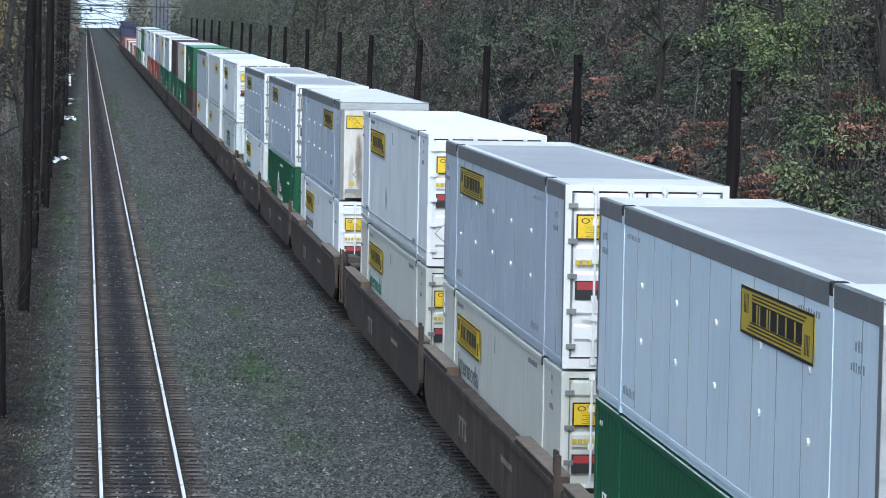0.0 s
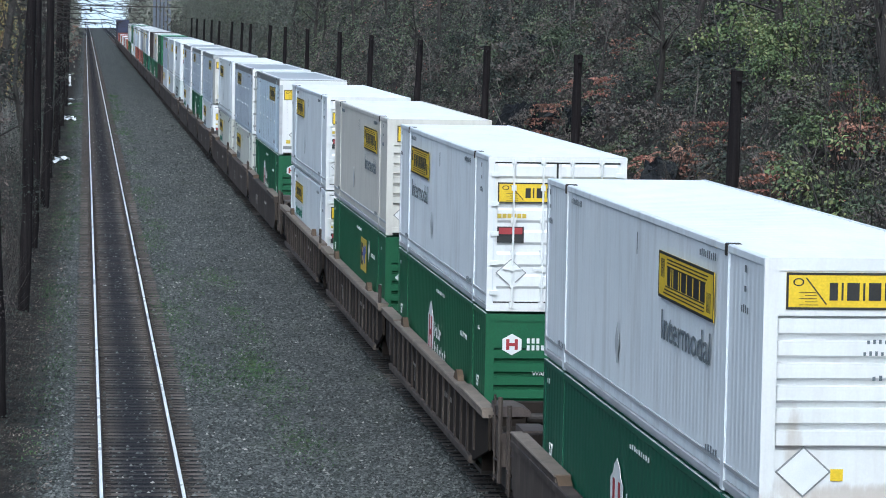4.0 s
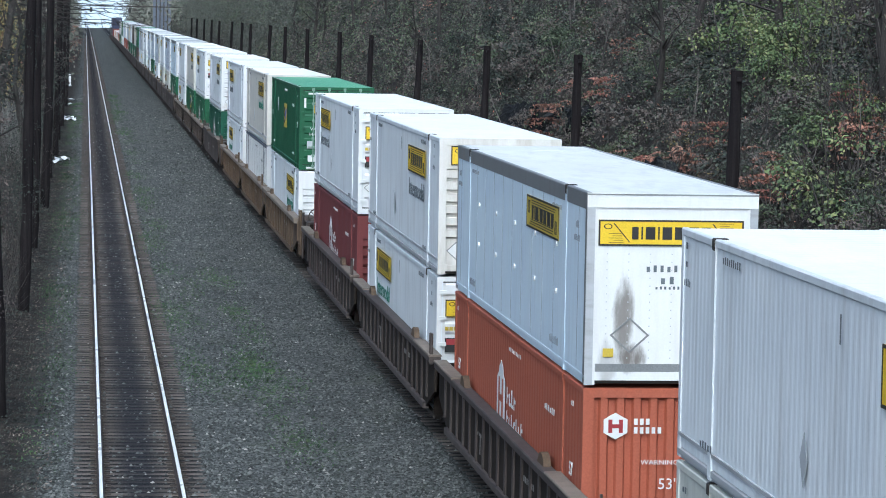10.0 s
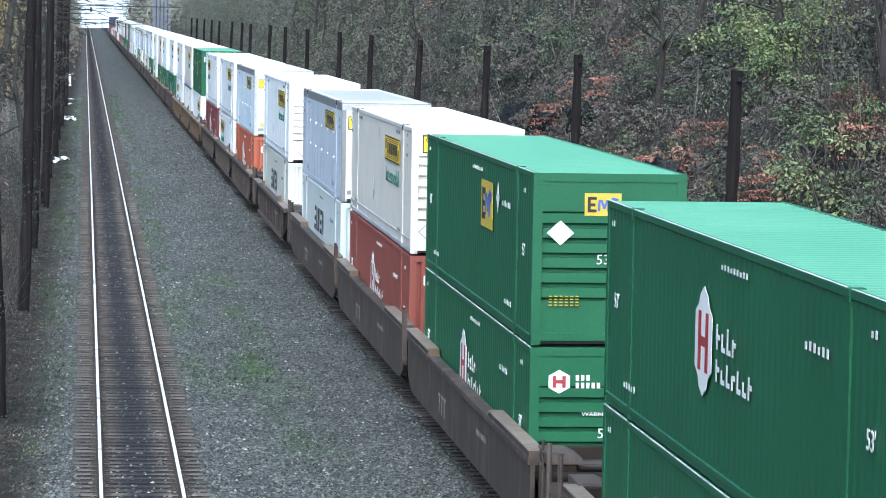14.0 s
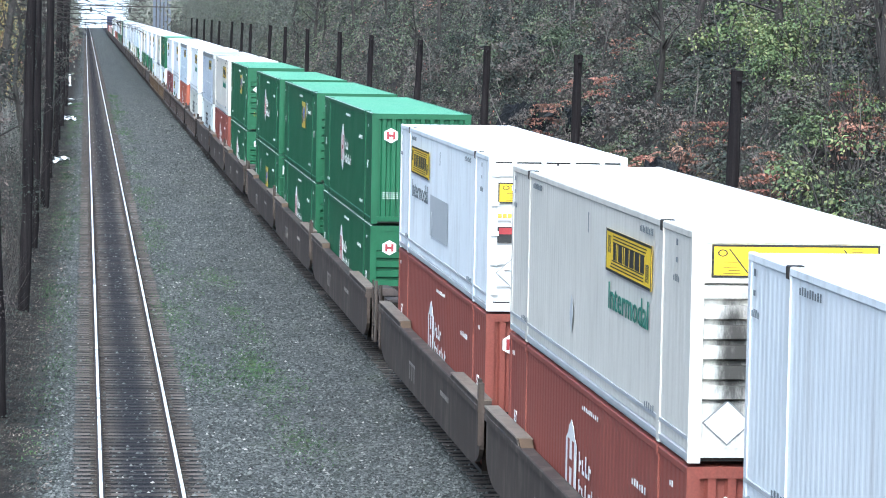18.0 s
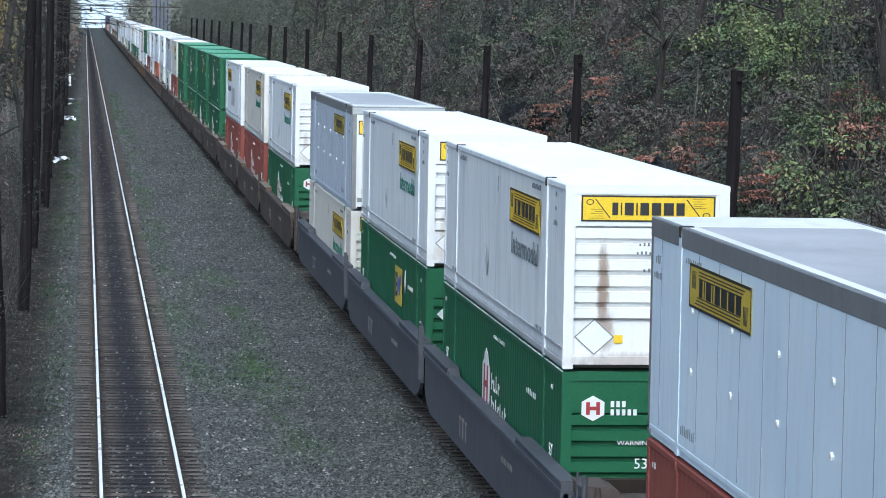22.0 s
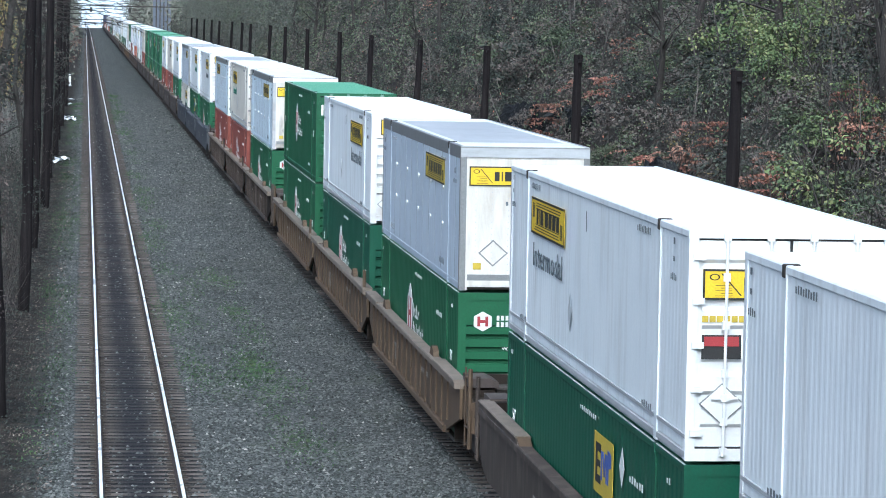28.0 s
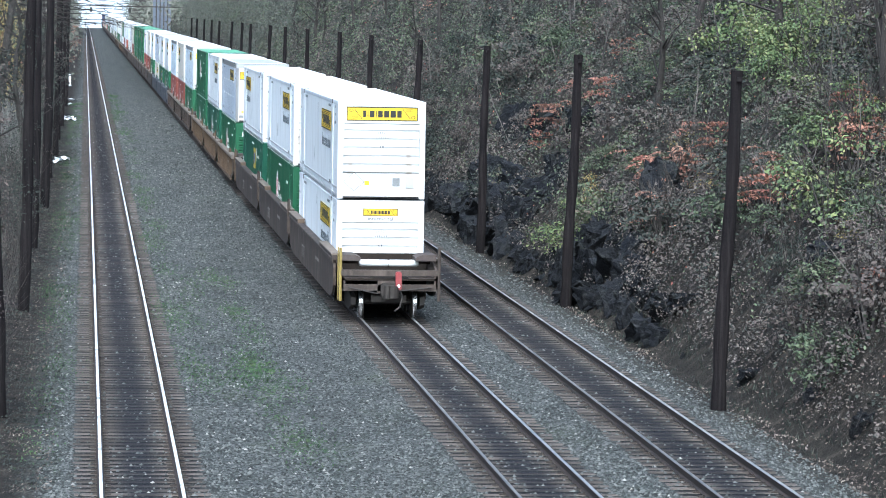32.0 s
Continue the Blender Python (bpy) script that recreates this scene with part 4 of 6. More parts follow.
        ff = on(0.012)
        if kind == "hub":
            c = -0.95
            sh = ff.poly(Shape(), [(c - 0.50, 1.28), (c - 0.30, 1.18), (c - 0.22, 1.05), (c, 0.95), (c + 0.22, 1.05), (c + 0.30, 1.18), (c + 0.50, 1.28), (c + 0.50, 1.95), (c + 0.30, 2.05), (c + 0.22, 2.17), (c, 2.28), (c - 0.22, 2.17), (c - 0.30, 2.05), (c - 0.50, 1.95)])
            em = part("emblem", sh, "markwhite", root, "white hexagonal emblem")
            part("emblem_bar", ff.plates([(c - 0.30, 1.25, c - 0.13, 1.97), (c + 0.13, 1.25, c + 0.30, 1.97), (c - 0.13, 1.55, c + 0.13, 1.67)], 0.008, 0.012), "markred" if paint in ("green", "dgreen") else paint, em)
            wm = []
            for v0, v1, u0, n in ((1.60, 1.90, c + 0.75, 4), (1.22, 1.48, c + 0.75, 7)):
                for i in range(n):
                    u = u0 + i * 0.30
                    wm += [(u, v0, u + 0.07, v1 - (0.09 if i % 2 else 0)), (u + 0.07, v0 + (0 if i % 3 else 0.12), u + 0.20, v0 + (0.06 if i % 3 else 0.18))]
            stencils(ff, wm, ink, root)
        elif kind == "emp":
            c = toward * 2.2 if rear == "W" else 0.6
            zlow = 0.0 if rear == "W" else -0.35
            pn = part("sign_panel", ff.plates([(c - 0.8, 1.55 + zlow, c + 0.8, 2.42 + zlow)]), "oldyellow", root, "yellow square sign")
            part("sign_bar", ff.plates([(c - 0.65, 1.70 + zlow, c - 0.50, 2.28 + zlow), (c - 0.50, 2.16 + zlow, c - 0.2, 2.28 + zlow), (c - 0.50, 1.94 + zlow, c - 0.25, 2.04 + zlow), (c - 0.50, 1.70 + zlow, c - 0.2, 1.82 + zlow)], 0.008, 0.012), "black", pn)
            sh = Shape()
            for ring in (((-0.20, 1.78), (-0.08, 1.78), (-0.08, 2.20), (-0.20, 2.20)), ((-0.08, 2.20), (0.06, 1.86), (0.16, 1.86), (0.02, 2.20)), ((0.06, 1.86), (0.16, 1.86), (0.24, 2.20), (0.14, 2.20)), ((0.22, 1.78), (0.32, 1.78), (0.36, 2.20), (0.24, 2.20)), ((0.36, 1.78), (0.46, 1.78), (0.46, 2.28), (0.36, 2.28)), ((0.46, 2.02), (0.66, 2.06), (0.66, 2.24), (0.46, 2.28))):
                ff.poly(sh, [(c + a, b + zlow) for a, b in ring], 0.008, 0.012)
            part("sign_shape", sh, "markblue", pn)
            part("placard", diamond(ff, c + 1.5 if rear == "W" else -3.8, 2.2 + zlow * 0.8, 0.2, 0, 0.006, 1.4), "markwhite", root, "white diamond placard")
        elif kind == "ribbed":
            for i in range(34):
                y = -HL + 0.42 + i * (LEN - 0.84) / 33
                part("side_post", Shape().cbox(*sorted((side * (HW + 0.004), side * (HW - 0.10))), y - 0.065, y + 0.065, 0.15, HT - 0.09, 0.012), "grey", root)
        elif kind == "swift":
            sh = Shape()
            c = -0.2
            for i, w in enumerate((0.5, 0.75, 0.2, 0.5, 0.55)):
                a = c - 1.9 + 0.78 * i
                for v0, v1, x0, x1 in (((1.45, 1.60, 0, w), (1.74, 1.88, 0, w), (2.05, 2.2, 0, w)) if i in (0, 3) else ((1.45, 2.2, 0, 0.16), (1.45, 2.2, w - 0.16, w)) if i == 1 else ((1.45, 2.2, 0.1, 0.28),)):
                    ff.poly(sh, [(a + x0 + 0.3 * (v0 - 1.4), v0), (a + x1 + 0.3 * (v0 - 1.4), v0), (a + x1 + 0.3 * (v1 - 1.4), v1), (a + x0 + 0.3 * (v1 - 1.4), v1)])
            tagged(part("wordmark_bars", sh, "black", root), kind="stuff")
        if not far:
            stencils(ff, digit_bars(0.0, 2.56, 9, 0.09, 0.07) + digit_bars(4.3, 2.1, 6, 0.10, 0.10) + digit_bars(-6.4, 0.40, 5, 0.10, 0.09) + digit_bars(4.8, 0.40, 5, 0.10, 0.09) + digit_bars(-7.6, 2.55, 2, 0.08, 0.08) + digit_bars(7.0, 2.5, 2, 0.08, 0.08), ink, root)
            if kind in ("hub", "emp"):
                for u in (-7.1, 7.1):
                    part("lettering", ff.text("53'", u, 1.42, 0.22), ink, root, "white number 53")
        if rear == "W":
            wall_end(root, E, paint, "plain" if kind == "ribbed" else "upright" if "upright" in extra or kind == "swift" else "ribs")
        elif not far:
            door_end(root, E, paint, paint if paint in ("red", "dred", "orange") else "rodgreen" if paint in ("green", "dgreen") else "rail_trim")
        else:
            wall_end(root, E, paint, "plain")
        if not far:
            ef = onend(-0.010 if rear == "W" else 0.012)
            if rear == "W":
                stencils(ef, digit_bars(-HW + 0.05, 2.58, 4, 0.07, 0.11, True) + digit_bars(-HW + 0.05, 1.70, 6, 0.07, 0.11, True), ink, root)
            else:
                part("edge_reflector", ef.plates([(-HW + 0.15, 2.16, -HW + 0.22, 2.50), (HW - 0.22, 2.16, HW - 0.15, 2.50)], 0, 0.008), "markwhite", root, "upright white reflector strip")
            if kind == "hub":
                c = -0.80
                sh = ef.poly(Shape(), [(c - 0.18, 2.21), (c, 2.11), (c + 0.18, 2.21), (c + 0.18, 2.41), (c, 2.51), (c - 0.18, 2.41)], -0.03, 0.01)
                em = part("emblem", sh, "markwhite", root, "white hexagonal emblem")
                part("emblem_bar", ef.plates([(c - 0.11, 2.21, c - 0.05, 2.41), (c + 0.05, 2.21, c + 0.11, 2.41), (c - 0.05, 2.28, c + 0.05, 2.34)], 0.01, 0.014), "markred", em)
                wm = []
                for v0, u0, n in ((2.33, -0.52, 3), (2.20, -0.52, 5)):
                    wm += [(u0 + 0.09 * i, v0, u0 + 0.09 * i + 0.055, v0 + 0.095) for i in range(n)]
                stencils(ef, wm, ink, root)
            if kind == "emp":
                u0, v0 = (-0.43, 2.17) if rear == "W" else (-0.83, 1.97)
                pn = part("sign_panel", ef.plates([(u0, v0, u0 + 0.62, v0 + 0.38)], -0.03, 0.008), "oldyellow", root, "yellow square sign")
                part("sign_bar", ef.plates([(u0 + 0.05, v0 + 0.06, u0 + 0.10, v0 + 0.32), (u0 + 0.10, v0 + 0.27, u0 + 0.20, v0 + 0.32), (u0 + 0.10, v0 + 0.16, u0 + 0.18, v0 + 0.21), (u0 + 0.10, v0 + 0.06, u0 + 0.20, v0 + 0.11)], 0.008, 0.012), "black", pn)
                sh = Shape()
                for ring in (((0.22, 0.08), (0.26, 0.08), (0.27, 0.27), (0.23, 0.27)), ((0.26, 0.27), (0.31, 0.12), (0.35, 0.12), (0.30, 0.27)), ((0.31, 0.12), (0.35, 0.12), (0.40, 0.27), (0.36, 0.27)), ((0.38, 0.08), (0.42, 0.08), (0.43, 0.27), (0.39, 0.27)), ((0.45, 0.10), (0.49, 0.10), (0.49, 0.31), (0.45, 0.31)), ((0.49, 0.19), (0.57, 0.21), (0.57, 0.29), (0.49, 0.31))):
                    ef.poly(sh, [(u0 + a, v0 + b) for a, b in ring], 0.008, 0.012)
                part("sign_shape", sh, "markblue", pn)
                if rear == "W":
                    part("placard", diamond(ef, -0.83, 1.88, 0.23, -0.03, 0.012), "markwhite", root, "white diamond placard")
                else:
                    part("caution_tag", ef.plates([(0.24, 0.71, 0.55, 0.97)], 0, 0.008), "yellow", root, "yellow caution tag")
                    stencils(ef, digit_bars(0.28, 2.2, 4, 0.10, 0.16) + digit_bars(0.28, 1.95, 4, 0.10, 0.16) + [(0.29, 1.45, 0.57, 1.82)], ink, root)
                    part("data_plate", ef.plates([(-1.03, 0.74, -0.82, 1.0)], 0, 0.008), "patch", root, "grey data plate")
            if kind in ("hub", "emp"):
                W_ = rear == "W"
                part("lettering", ef.text("53'", (0.0 if kind == "hub" else -0.08) if W_ else -0.32, 1.36 if W_ else 0.80, 0.17 if W_ else 0.21), ink, root, "white number 53")
                if not W_ or kind == "hub":
                    part("lettering", ef.text("WARNING", -0.12 if W_ else -0.50, 1.73 if W_ else 1.37, 0.075 if W_ else 0.11, 1.15), ink, root, "white word WARNING")
                    part("lettering", ef.text("HIGH CUBE", 0.50 if W_ else -0.50, 1.73 if W_ else 1.19, 0.075 if W_ else 0.11, 1.15), ink, root, "white words HIGH CUBE")
                if W_:
                    part("data_plate", ef.plates([(0.12, 0.62, 0.30, 0.86)], -0.03, 0.010), "markwhite", root, "white data plate")
                    tagged(part("notice_lines", ef.plates([(-1.0 + 0.09 * i, 0.66 + 0.05 * j, -0.95 + 0.09 * i, 0.675 + 0.05 * j) for i in range(6) for j in range(4)], -0.03, 0.008), "oldyellow" if kind == "emp" else ink, root), kind="stuff")
                else:
                    part("data_plate", ef.plates([(-1.0, 0.28, -0.45, 0.5)], 0, 0.010), "markwhite", root, "white data plate")
                    part("reflector_strip", ef.plates([(-1.0, 2.62, -0.7, 2.68), (0.7, 2.62, 1.0, 2.68)], 0, 0.008), "markwhite", root)
                    for i in range(4):
                        part("reflector", ef.plates([(-1.05 + 0.55 * i, 0.04, -0.75 + 0.55 * i, 0.10)], 0, 0.008), "markred" if i % 2 else "markwhite", root)
            if kind == "swift":
                stencils(ef, [(-0.25 + 0.24 * i, 2.3, -0.1 + 0.24 * i, 2.46) for i in range(5)], "black", root)
                part("placard", diamond(ef, -0.55, 1.45, 0.28, 0, 0.014), "markwhite", root, "white diamond placard")
                stencils(ef, digit_bars(-0.1, 0.78, 3, 0.11, 0.2), "markgrey", root)
    # the end that faces forward
    other = Face("D" if rear == "W" else "F")
    part("front_end" if rear == "W" else "front_wall", other.plates([(-HW + 0.1, 0.02, HW - 0.1, HT - 0.02)], -0.05, -0.004), "endwhite" if kind == "panel" else paint, root)
    made_containers[key] = root
    return root, True


# ---- well cars ----
WELL = 8.3


def truck(parent, y, far=False):
    t = Shape().box(-1.0, 1.0, -0.2, 0.2, 0.45, 0.75)
    t = part("truck", t, "iron", parent, "dark cast-steel truck")
    t.location = (0, y, 0)
    for s in (-1, 1):
        fr = Shape().prism([(-1.25, 0.40), (-1.05, 0.30), (-0.72, 0.30), (-0.5, 0.2), (0.5, 0.2), (0.72, 0.30), (1.05, 0.30), (1.25, 0.40), (1.22, 0.62), (0.7, 0.72), (0.4, 0.80), (-0.4, 0.80), (-0.7, 0.72), (-1.22, 0.62)], "x", s * 1.0 - 0.07, s * 1.0 + 0.07)
        part("side_frame", fr, "iron", t)
    for e in (-0.89, 0.89):
        if far:
            part("wheel_set", Shape().disc(0, e, 0.46, 0.455, "x", 0.8, 16), "iron", t)
            continue
        part("axle", Shape().disc(0, e, 0.46, 0.08, "x", 0.7, 10), "iron", t)
        for s in (-1, 1):
            part("wheel", Shape().disc(s * 0.712, e, 0.46, 0.483, "x", 0.014, 24).disc(s * 0.735, e, 0.46, 0.40, "x", 0.02, 24), "iron", t, "steel railway wheel")
            part("wheel_tread", Shape().disc(s * 0.785, e, 0.46, 0.459, "x", 0.052, 24), "tread", t, "shiny worn wheel tread")
    return t


made_cars = {}
CARS = {"smooth": ("carbrown", "brown"), "ribbed": ("carbrown", "brown"), "ochre": ("carrust", "ochre brown"), "slate": ("carblue", "dark slate"), "dark": ("cardark", "dark brown")}


def well_car(style, rear, front, far=False, last=False):
    """One well unit; rear and front: 'coupler' or 'joint'."""
    key = (style, rear, front, far, last)
    if key in made_cars:
        return made_cars[key], False
    paint, word = CARS[style]
    ribs = style in ("ribbed", "ochre", "dark")
    worn = "deck" if style in ("ribbed", "ochre") else paint
    root = tagged(new("well_car"), f"{word} steel container well car with {'ribbed' if ribs else 'smooth'} sides", "railway car", "well cars of the freight train")
    ya, yb = -(9.9 if rear == "coupler" else 9.25), (9.9 if front == "coupler" else 9.25)
    for s in (-1, 1):
        if ribs:
            sill = Shape().prism([(ya, 0.95), (-WELL + 0.6, 0.45), (WELL - 0.6, 0.45), (yb, 0.95), (yb, 1.60), (ya, 1.60)], "x", s * 1.43 - 0.03, s * 1.43 + 0.03)
        else:
            arc = [(1.5 * (1 - math.cos(a)), 0.95 - 0.48 * math.sin(a)) for a in np.linspace(0.15, math.pi / 2, 6)]
            ring = [(ya, 1.0)] + [(ya + p, q) for p, q in arc] + [(yb - p, q) for p, q in reversed(arc)] + [(yb, 1.0), (yb, 1.62), (ya, 1.62)]
            sill = Shape().prism(ring, "x", s * 1.49 - 0.04, s * 1.49 + 0.04)
        # ribbed sides: the web behind the ribs is coloured dark for its shade
        sd = part("side_sill", sill, paint if style == "ochre" else "web" if ribs else paint, root)
        part("top_chord", Shape().cbox(s * 1.45 - 0.125, s * 1.45 + 0.125, ya, yb, 1.54, 1.68, 0.02), worn, sd)
        if ribs:
            part("bottom_chord", Shape().cbox(s * 1.46 - 0.07, s * 1.46 + 0.07, -WELL + 0.6, WELL - 0.6, 0.40, 0.54), paint, sd)
            if not far and s < 0:
                for i in range(17):
                    y = -WELL + 0.3 + i * (2 * WELL - 0.6) / 16
                    part("side_rib", Shape().box(s * 1.465 - 0.032, s * 1.465 + 0.032, y - (0.03 if style == "ochre" else 0.07), y + (0.03 if style == "ochre" else 0.07), 0.54 if abs(y) < WELL - 0.6 else 0.70, 1.54), paint, sd)
        for e, yend in ((-1, ya), (1, yb)):
            if far or s > 0:
                continue
            if ribs:
                lug = Shape().prism([(e * 4.75, 1.66), (e * 5.5, 1.66), (e * 5.45, 1.78), (e * 5.3, 1.86), (e * 5.15, 1.88), (e * 5.0, 1.84)], "x", s * 1.43 - 0.06, s * 1.43 + 0.06)
                part("guide_lug", lug, "carrust", sd, "worn rusty container guide")
                part("walk_plate", Shape().cbox(*sorted((s * 1.31, s * 1.59)), *sorted((e * 6.2, yend - e * 0.02)), 1.67, 1.72), "deck", sd, "worn steel walkway plate")
                continue
            block = Shape().prism([(e * 4.7, 1.66), (e * 4.95, 1.66), (e * 5.05, 1.77), (yend - e * 0.01, 1.77), (yend - e * 0.01, 1.66), (yend - e * 0.03, 1.60), (e * 5.1, 1.60)], "x", s * 1.44 - 0.12, s * 1.44 + 0.12)
            raised = part("guide_block", block, paint, sd, "raised container guide at the car end")
            part("walk_plate", Shape().cbox(*sorted((s * 1.305, s * 1.585)), *sorted((e * 5.0, yend - e * 0.02)), 1.77, 1.81), "deck" if style != "slate" else paint, raised, "worn steel walkway plate")
            part("worn_face", Shape().prism([(e * 4.68, 1.67), (e * 4.72, 1.67), (e * 5.02, 1.76), (e * 4.98, 1.80)], "x", s * 1.44 - 0.11, s * 1.44 + 0.11), "carrust" if style != "slate" else paint, raised, "rubbed rusty guide face")
        if not far and s < 0:
            out = (s * 1.530, s * 1.534) if not ribs else (s * 1.460, s * 1.464)
            marks = Shape()
            for y in (3.0, 2.55, 2.1):
                marks.box(*sorted(out), y - 0.045, y + 0.045, 0.72, 1.1)
                marks.box(*sorted(out), y - 0.16, y + 0.16, 1.05, 1.11)
            for i in range(8):
                y = -3.0 - 0.18 * i
                marks.box(*sorted(out), y - 0.05, y + 0.05, 1.1, 1.2)
            tagged(part("stencil", marks, "faded", sd, "faded pale stencil marks"), kind="stuff")
    part("well_floor", Shape().box(-1.36, 1.36, -WELL, WELL, 0.28, 0.36), "iron", root)
    for e, kind, yend in ((-1, rear, ya), (1, front, yb)):
        reach = 11.2 if kind == "coupler" else 9.55
        y0, y1 = sorted((e * WELL, e * reach))
        if not far:
            part("bulkhead", Shape().box(-1.36, 1.36, *sorted((e * WELL, e * (WELL + 0.1))), 0.36, 1.45), "web", root)
        part("end_platform", Shape().cbox(-1.34, 1.34, y0, y1, *((1.14, 1.20) if kind == "coupler" and not far else (1.30, 1.38))), "deck" if kind == "joint" else "web", root, "worn steel end platform")
        if not far:
            part("centre_sill", Shape().box(-0.35, 0.35, y0, y1, 0.78, 1.138), paint, root)
        if kind == "coupler":
            y = e * reach
            part("end_sill", Shape().cbox(-1.40, 1.40, *sorted((y, y - e * 0.14)), 0.84, 1.03), paint, root)
            part("coupler", Shape().cbox(-0.13, 0.13, *sorted((y - e * 0.3, y + e * 0.42)), 0.74, 0.98, 0.03).disc(0.02, y + e * 0.50, 0.86, 0.19, "z", 0.17, 14).disc(-0.13, y + e * 0.60, 0.86, 0.10, "z", 0.19, 12), "iron", root)
            if not far:
                part("cross_beam", Shape().cbox(-1.40, 1.40, *sorted((y + e * 0.02, y - e * 0.16)), 1.28, 1.44), paint, root)
                part("rear_beam", Shape().cbox(-1.32, 1.32, *sorted((y - e * 1.5, y - e * 1.7)), 1.5, 1.80), "web", root)
                for s in (-1, 1):
                    part("beam_post", Shape().cbox(*sorted((s * 1.40, s * 1.28)), *sorted((y, y - e * 0.12)), 1.03, 1.28), paint, root)
                    part("step_plate", Shape().cbox(*sorted((s * 0.55, s * 1.42)), *sorted((y - e * 0.05, y - e * 0.5)), 1.20, 1.25), "cardark", root)
                    part("corner_bracket", Shape().prism([(s * 0.80, 1.66), (s * 1.38, 1.66), (s * 1.38, 1.84), (s * 0.98, 1.84), (s * 0.80, 1.76)], "y", *sorted((y - e * 0.55, y - e * 1.5))), "cardark", root)
                    part("end_side", Shape().prism([(yend, 0.98), (y, 0.90), (y, 1.42), (yend, 1.60)], "x", s * 1.36 - 0.03, s * 1.36 + 0.03), paint, root)
                    lad = Shape().tube([(s * 1.42, y - e * 0.02, 0.55), (s * 1.42, y - e * 0.02, 2.08)], [0.045, 0.045], 6).tube([(s * 1.46, y - e * 0.4, 0.55), (s * 1.46, y - e * 0.4, 2.08)], [0.022, 0.022], 6)
                    for z in (0.62, 0.95, 1.9):
                        lad.tube([(s * 1.44, y - e * 0.03, z), (s * 1.46, y - e * 0.4, z)], [0.02, 0.02], 5)
                    part("grab_iron", lad, "grabyellow" if last and s * e > 0 else paint, root, "upright grab iron at the corner")
                part("coupler_pocket", Shape().cbox(-0.27, 0.27, *sorted((y + e * 0.01, y + e * 0.14)), 0.66, 1.08, 0.06), "iron", root)
                part("air_hose", Shape().tube([(0.3, y, 0.85), (0.34, y + e * 0.25, 0.7), (0.26, y + e * 0.38, 0.42), (0.1, y + e * 0.42, 0.30)], [0.03] * 4, 6), "iron", root)
                for x in (-0.37, 0.5):
                    part("brake_tank", Shape().disc(x, y - e * 1.1, 1.56, 0.10, "x", 0.40, 14).disc(x, y - e * 1.1, 1.56, 0.085, "x", 0.425, 14), "markwhite" if last else "iron", root, "cylindrical brake reservoir")
                if e > 0 and style == "dark":
                    wheel = [(-1.0 + 0.27 * math.cos(a), y - 0.35, 1.95 + 0.27 * math.sin(a)) for a in np.linspace(0, 2 * math.pi, 15)]
                    ring = Shape().tube(wheel, [0.02] * 15, 5, False)
                    for a in (0.3, 1.35, 2.4):
                        ring.tube([(-1.0 - 0.26 * math.cos(a), y - 0.35, 1.95 - 0.26 * math.sin(a)), (-1.0 + 0.26 * math.cos(a), y - 0.35, 1.95 + 0.26 * math.sin(a))], [0.014, 0.014], 4)
                    part("brake_wheel", ring, "iron", root, "dark hand brake wheel")
                    part("brake_post", Shape().cbox(-1.05, -0.95, y - 0.33, y - 0.25, 1.2, 2.0), paint, root)
                part("brake_beam", Shape().box(-0.5, 0.5, *sorted((y - e * 0.2, y - e * 0.5)), 0.5, 0.7), "iron", root)
                part("uncoupling_lever", Shape().tube([(-1.2, y + e * 0.05, 0.95), (-0.4, y + e * 0.1, 0.78), (1.2, y + e * 0.05, 0.95)], [0.022] * 3, 6), "iron", root)
            truck(root, y - e * 1.75, far)
        elif e < 0:
            y = -9.7
            part("joint_casting", Shape().cbox(-0.3, 0.3, y - 0.35, y + 0.35, 0.8, 1.25), "iron", root)
            truck(root, y, True)
        if kind == "joint" and not far and e < 0:
            y = -9.0
            for s in (-1, 1):
                part("grab_iron", Shape().tube([(s * 1.52, y, 1.5), (s * 1.52, y, 2.15), (s * 1.52, y + 0.16 * e, 2.15), (s * 1.52, y + 0.16 * e, 1.5)], [0.035] * 4, 6), paint, root)
                if not ribs:
                    part("grip_post", Shape().cbox(*sorted((s * 1.46, s * 1.57)), y - 0.2 - 0.06, y - 0.2 + 0.06, 0.95, 2.1), paint, root)
    made_cars[key] = root
    return root, True


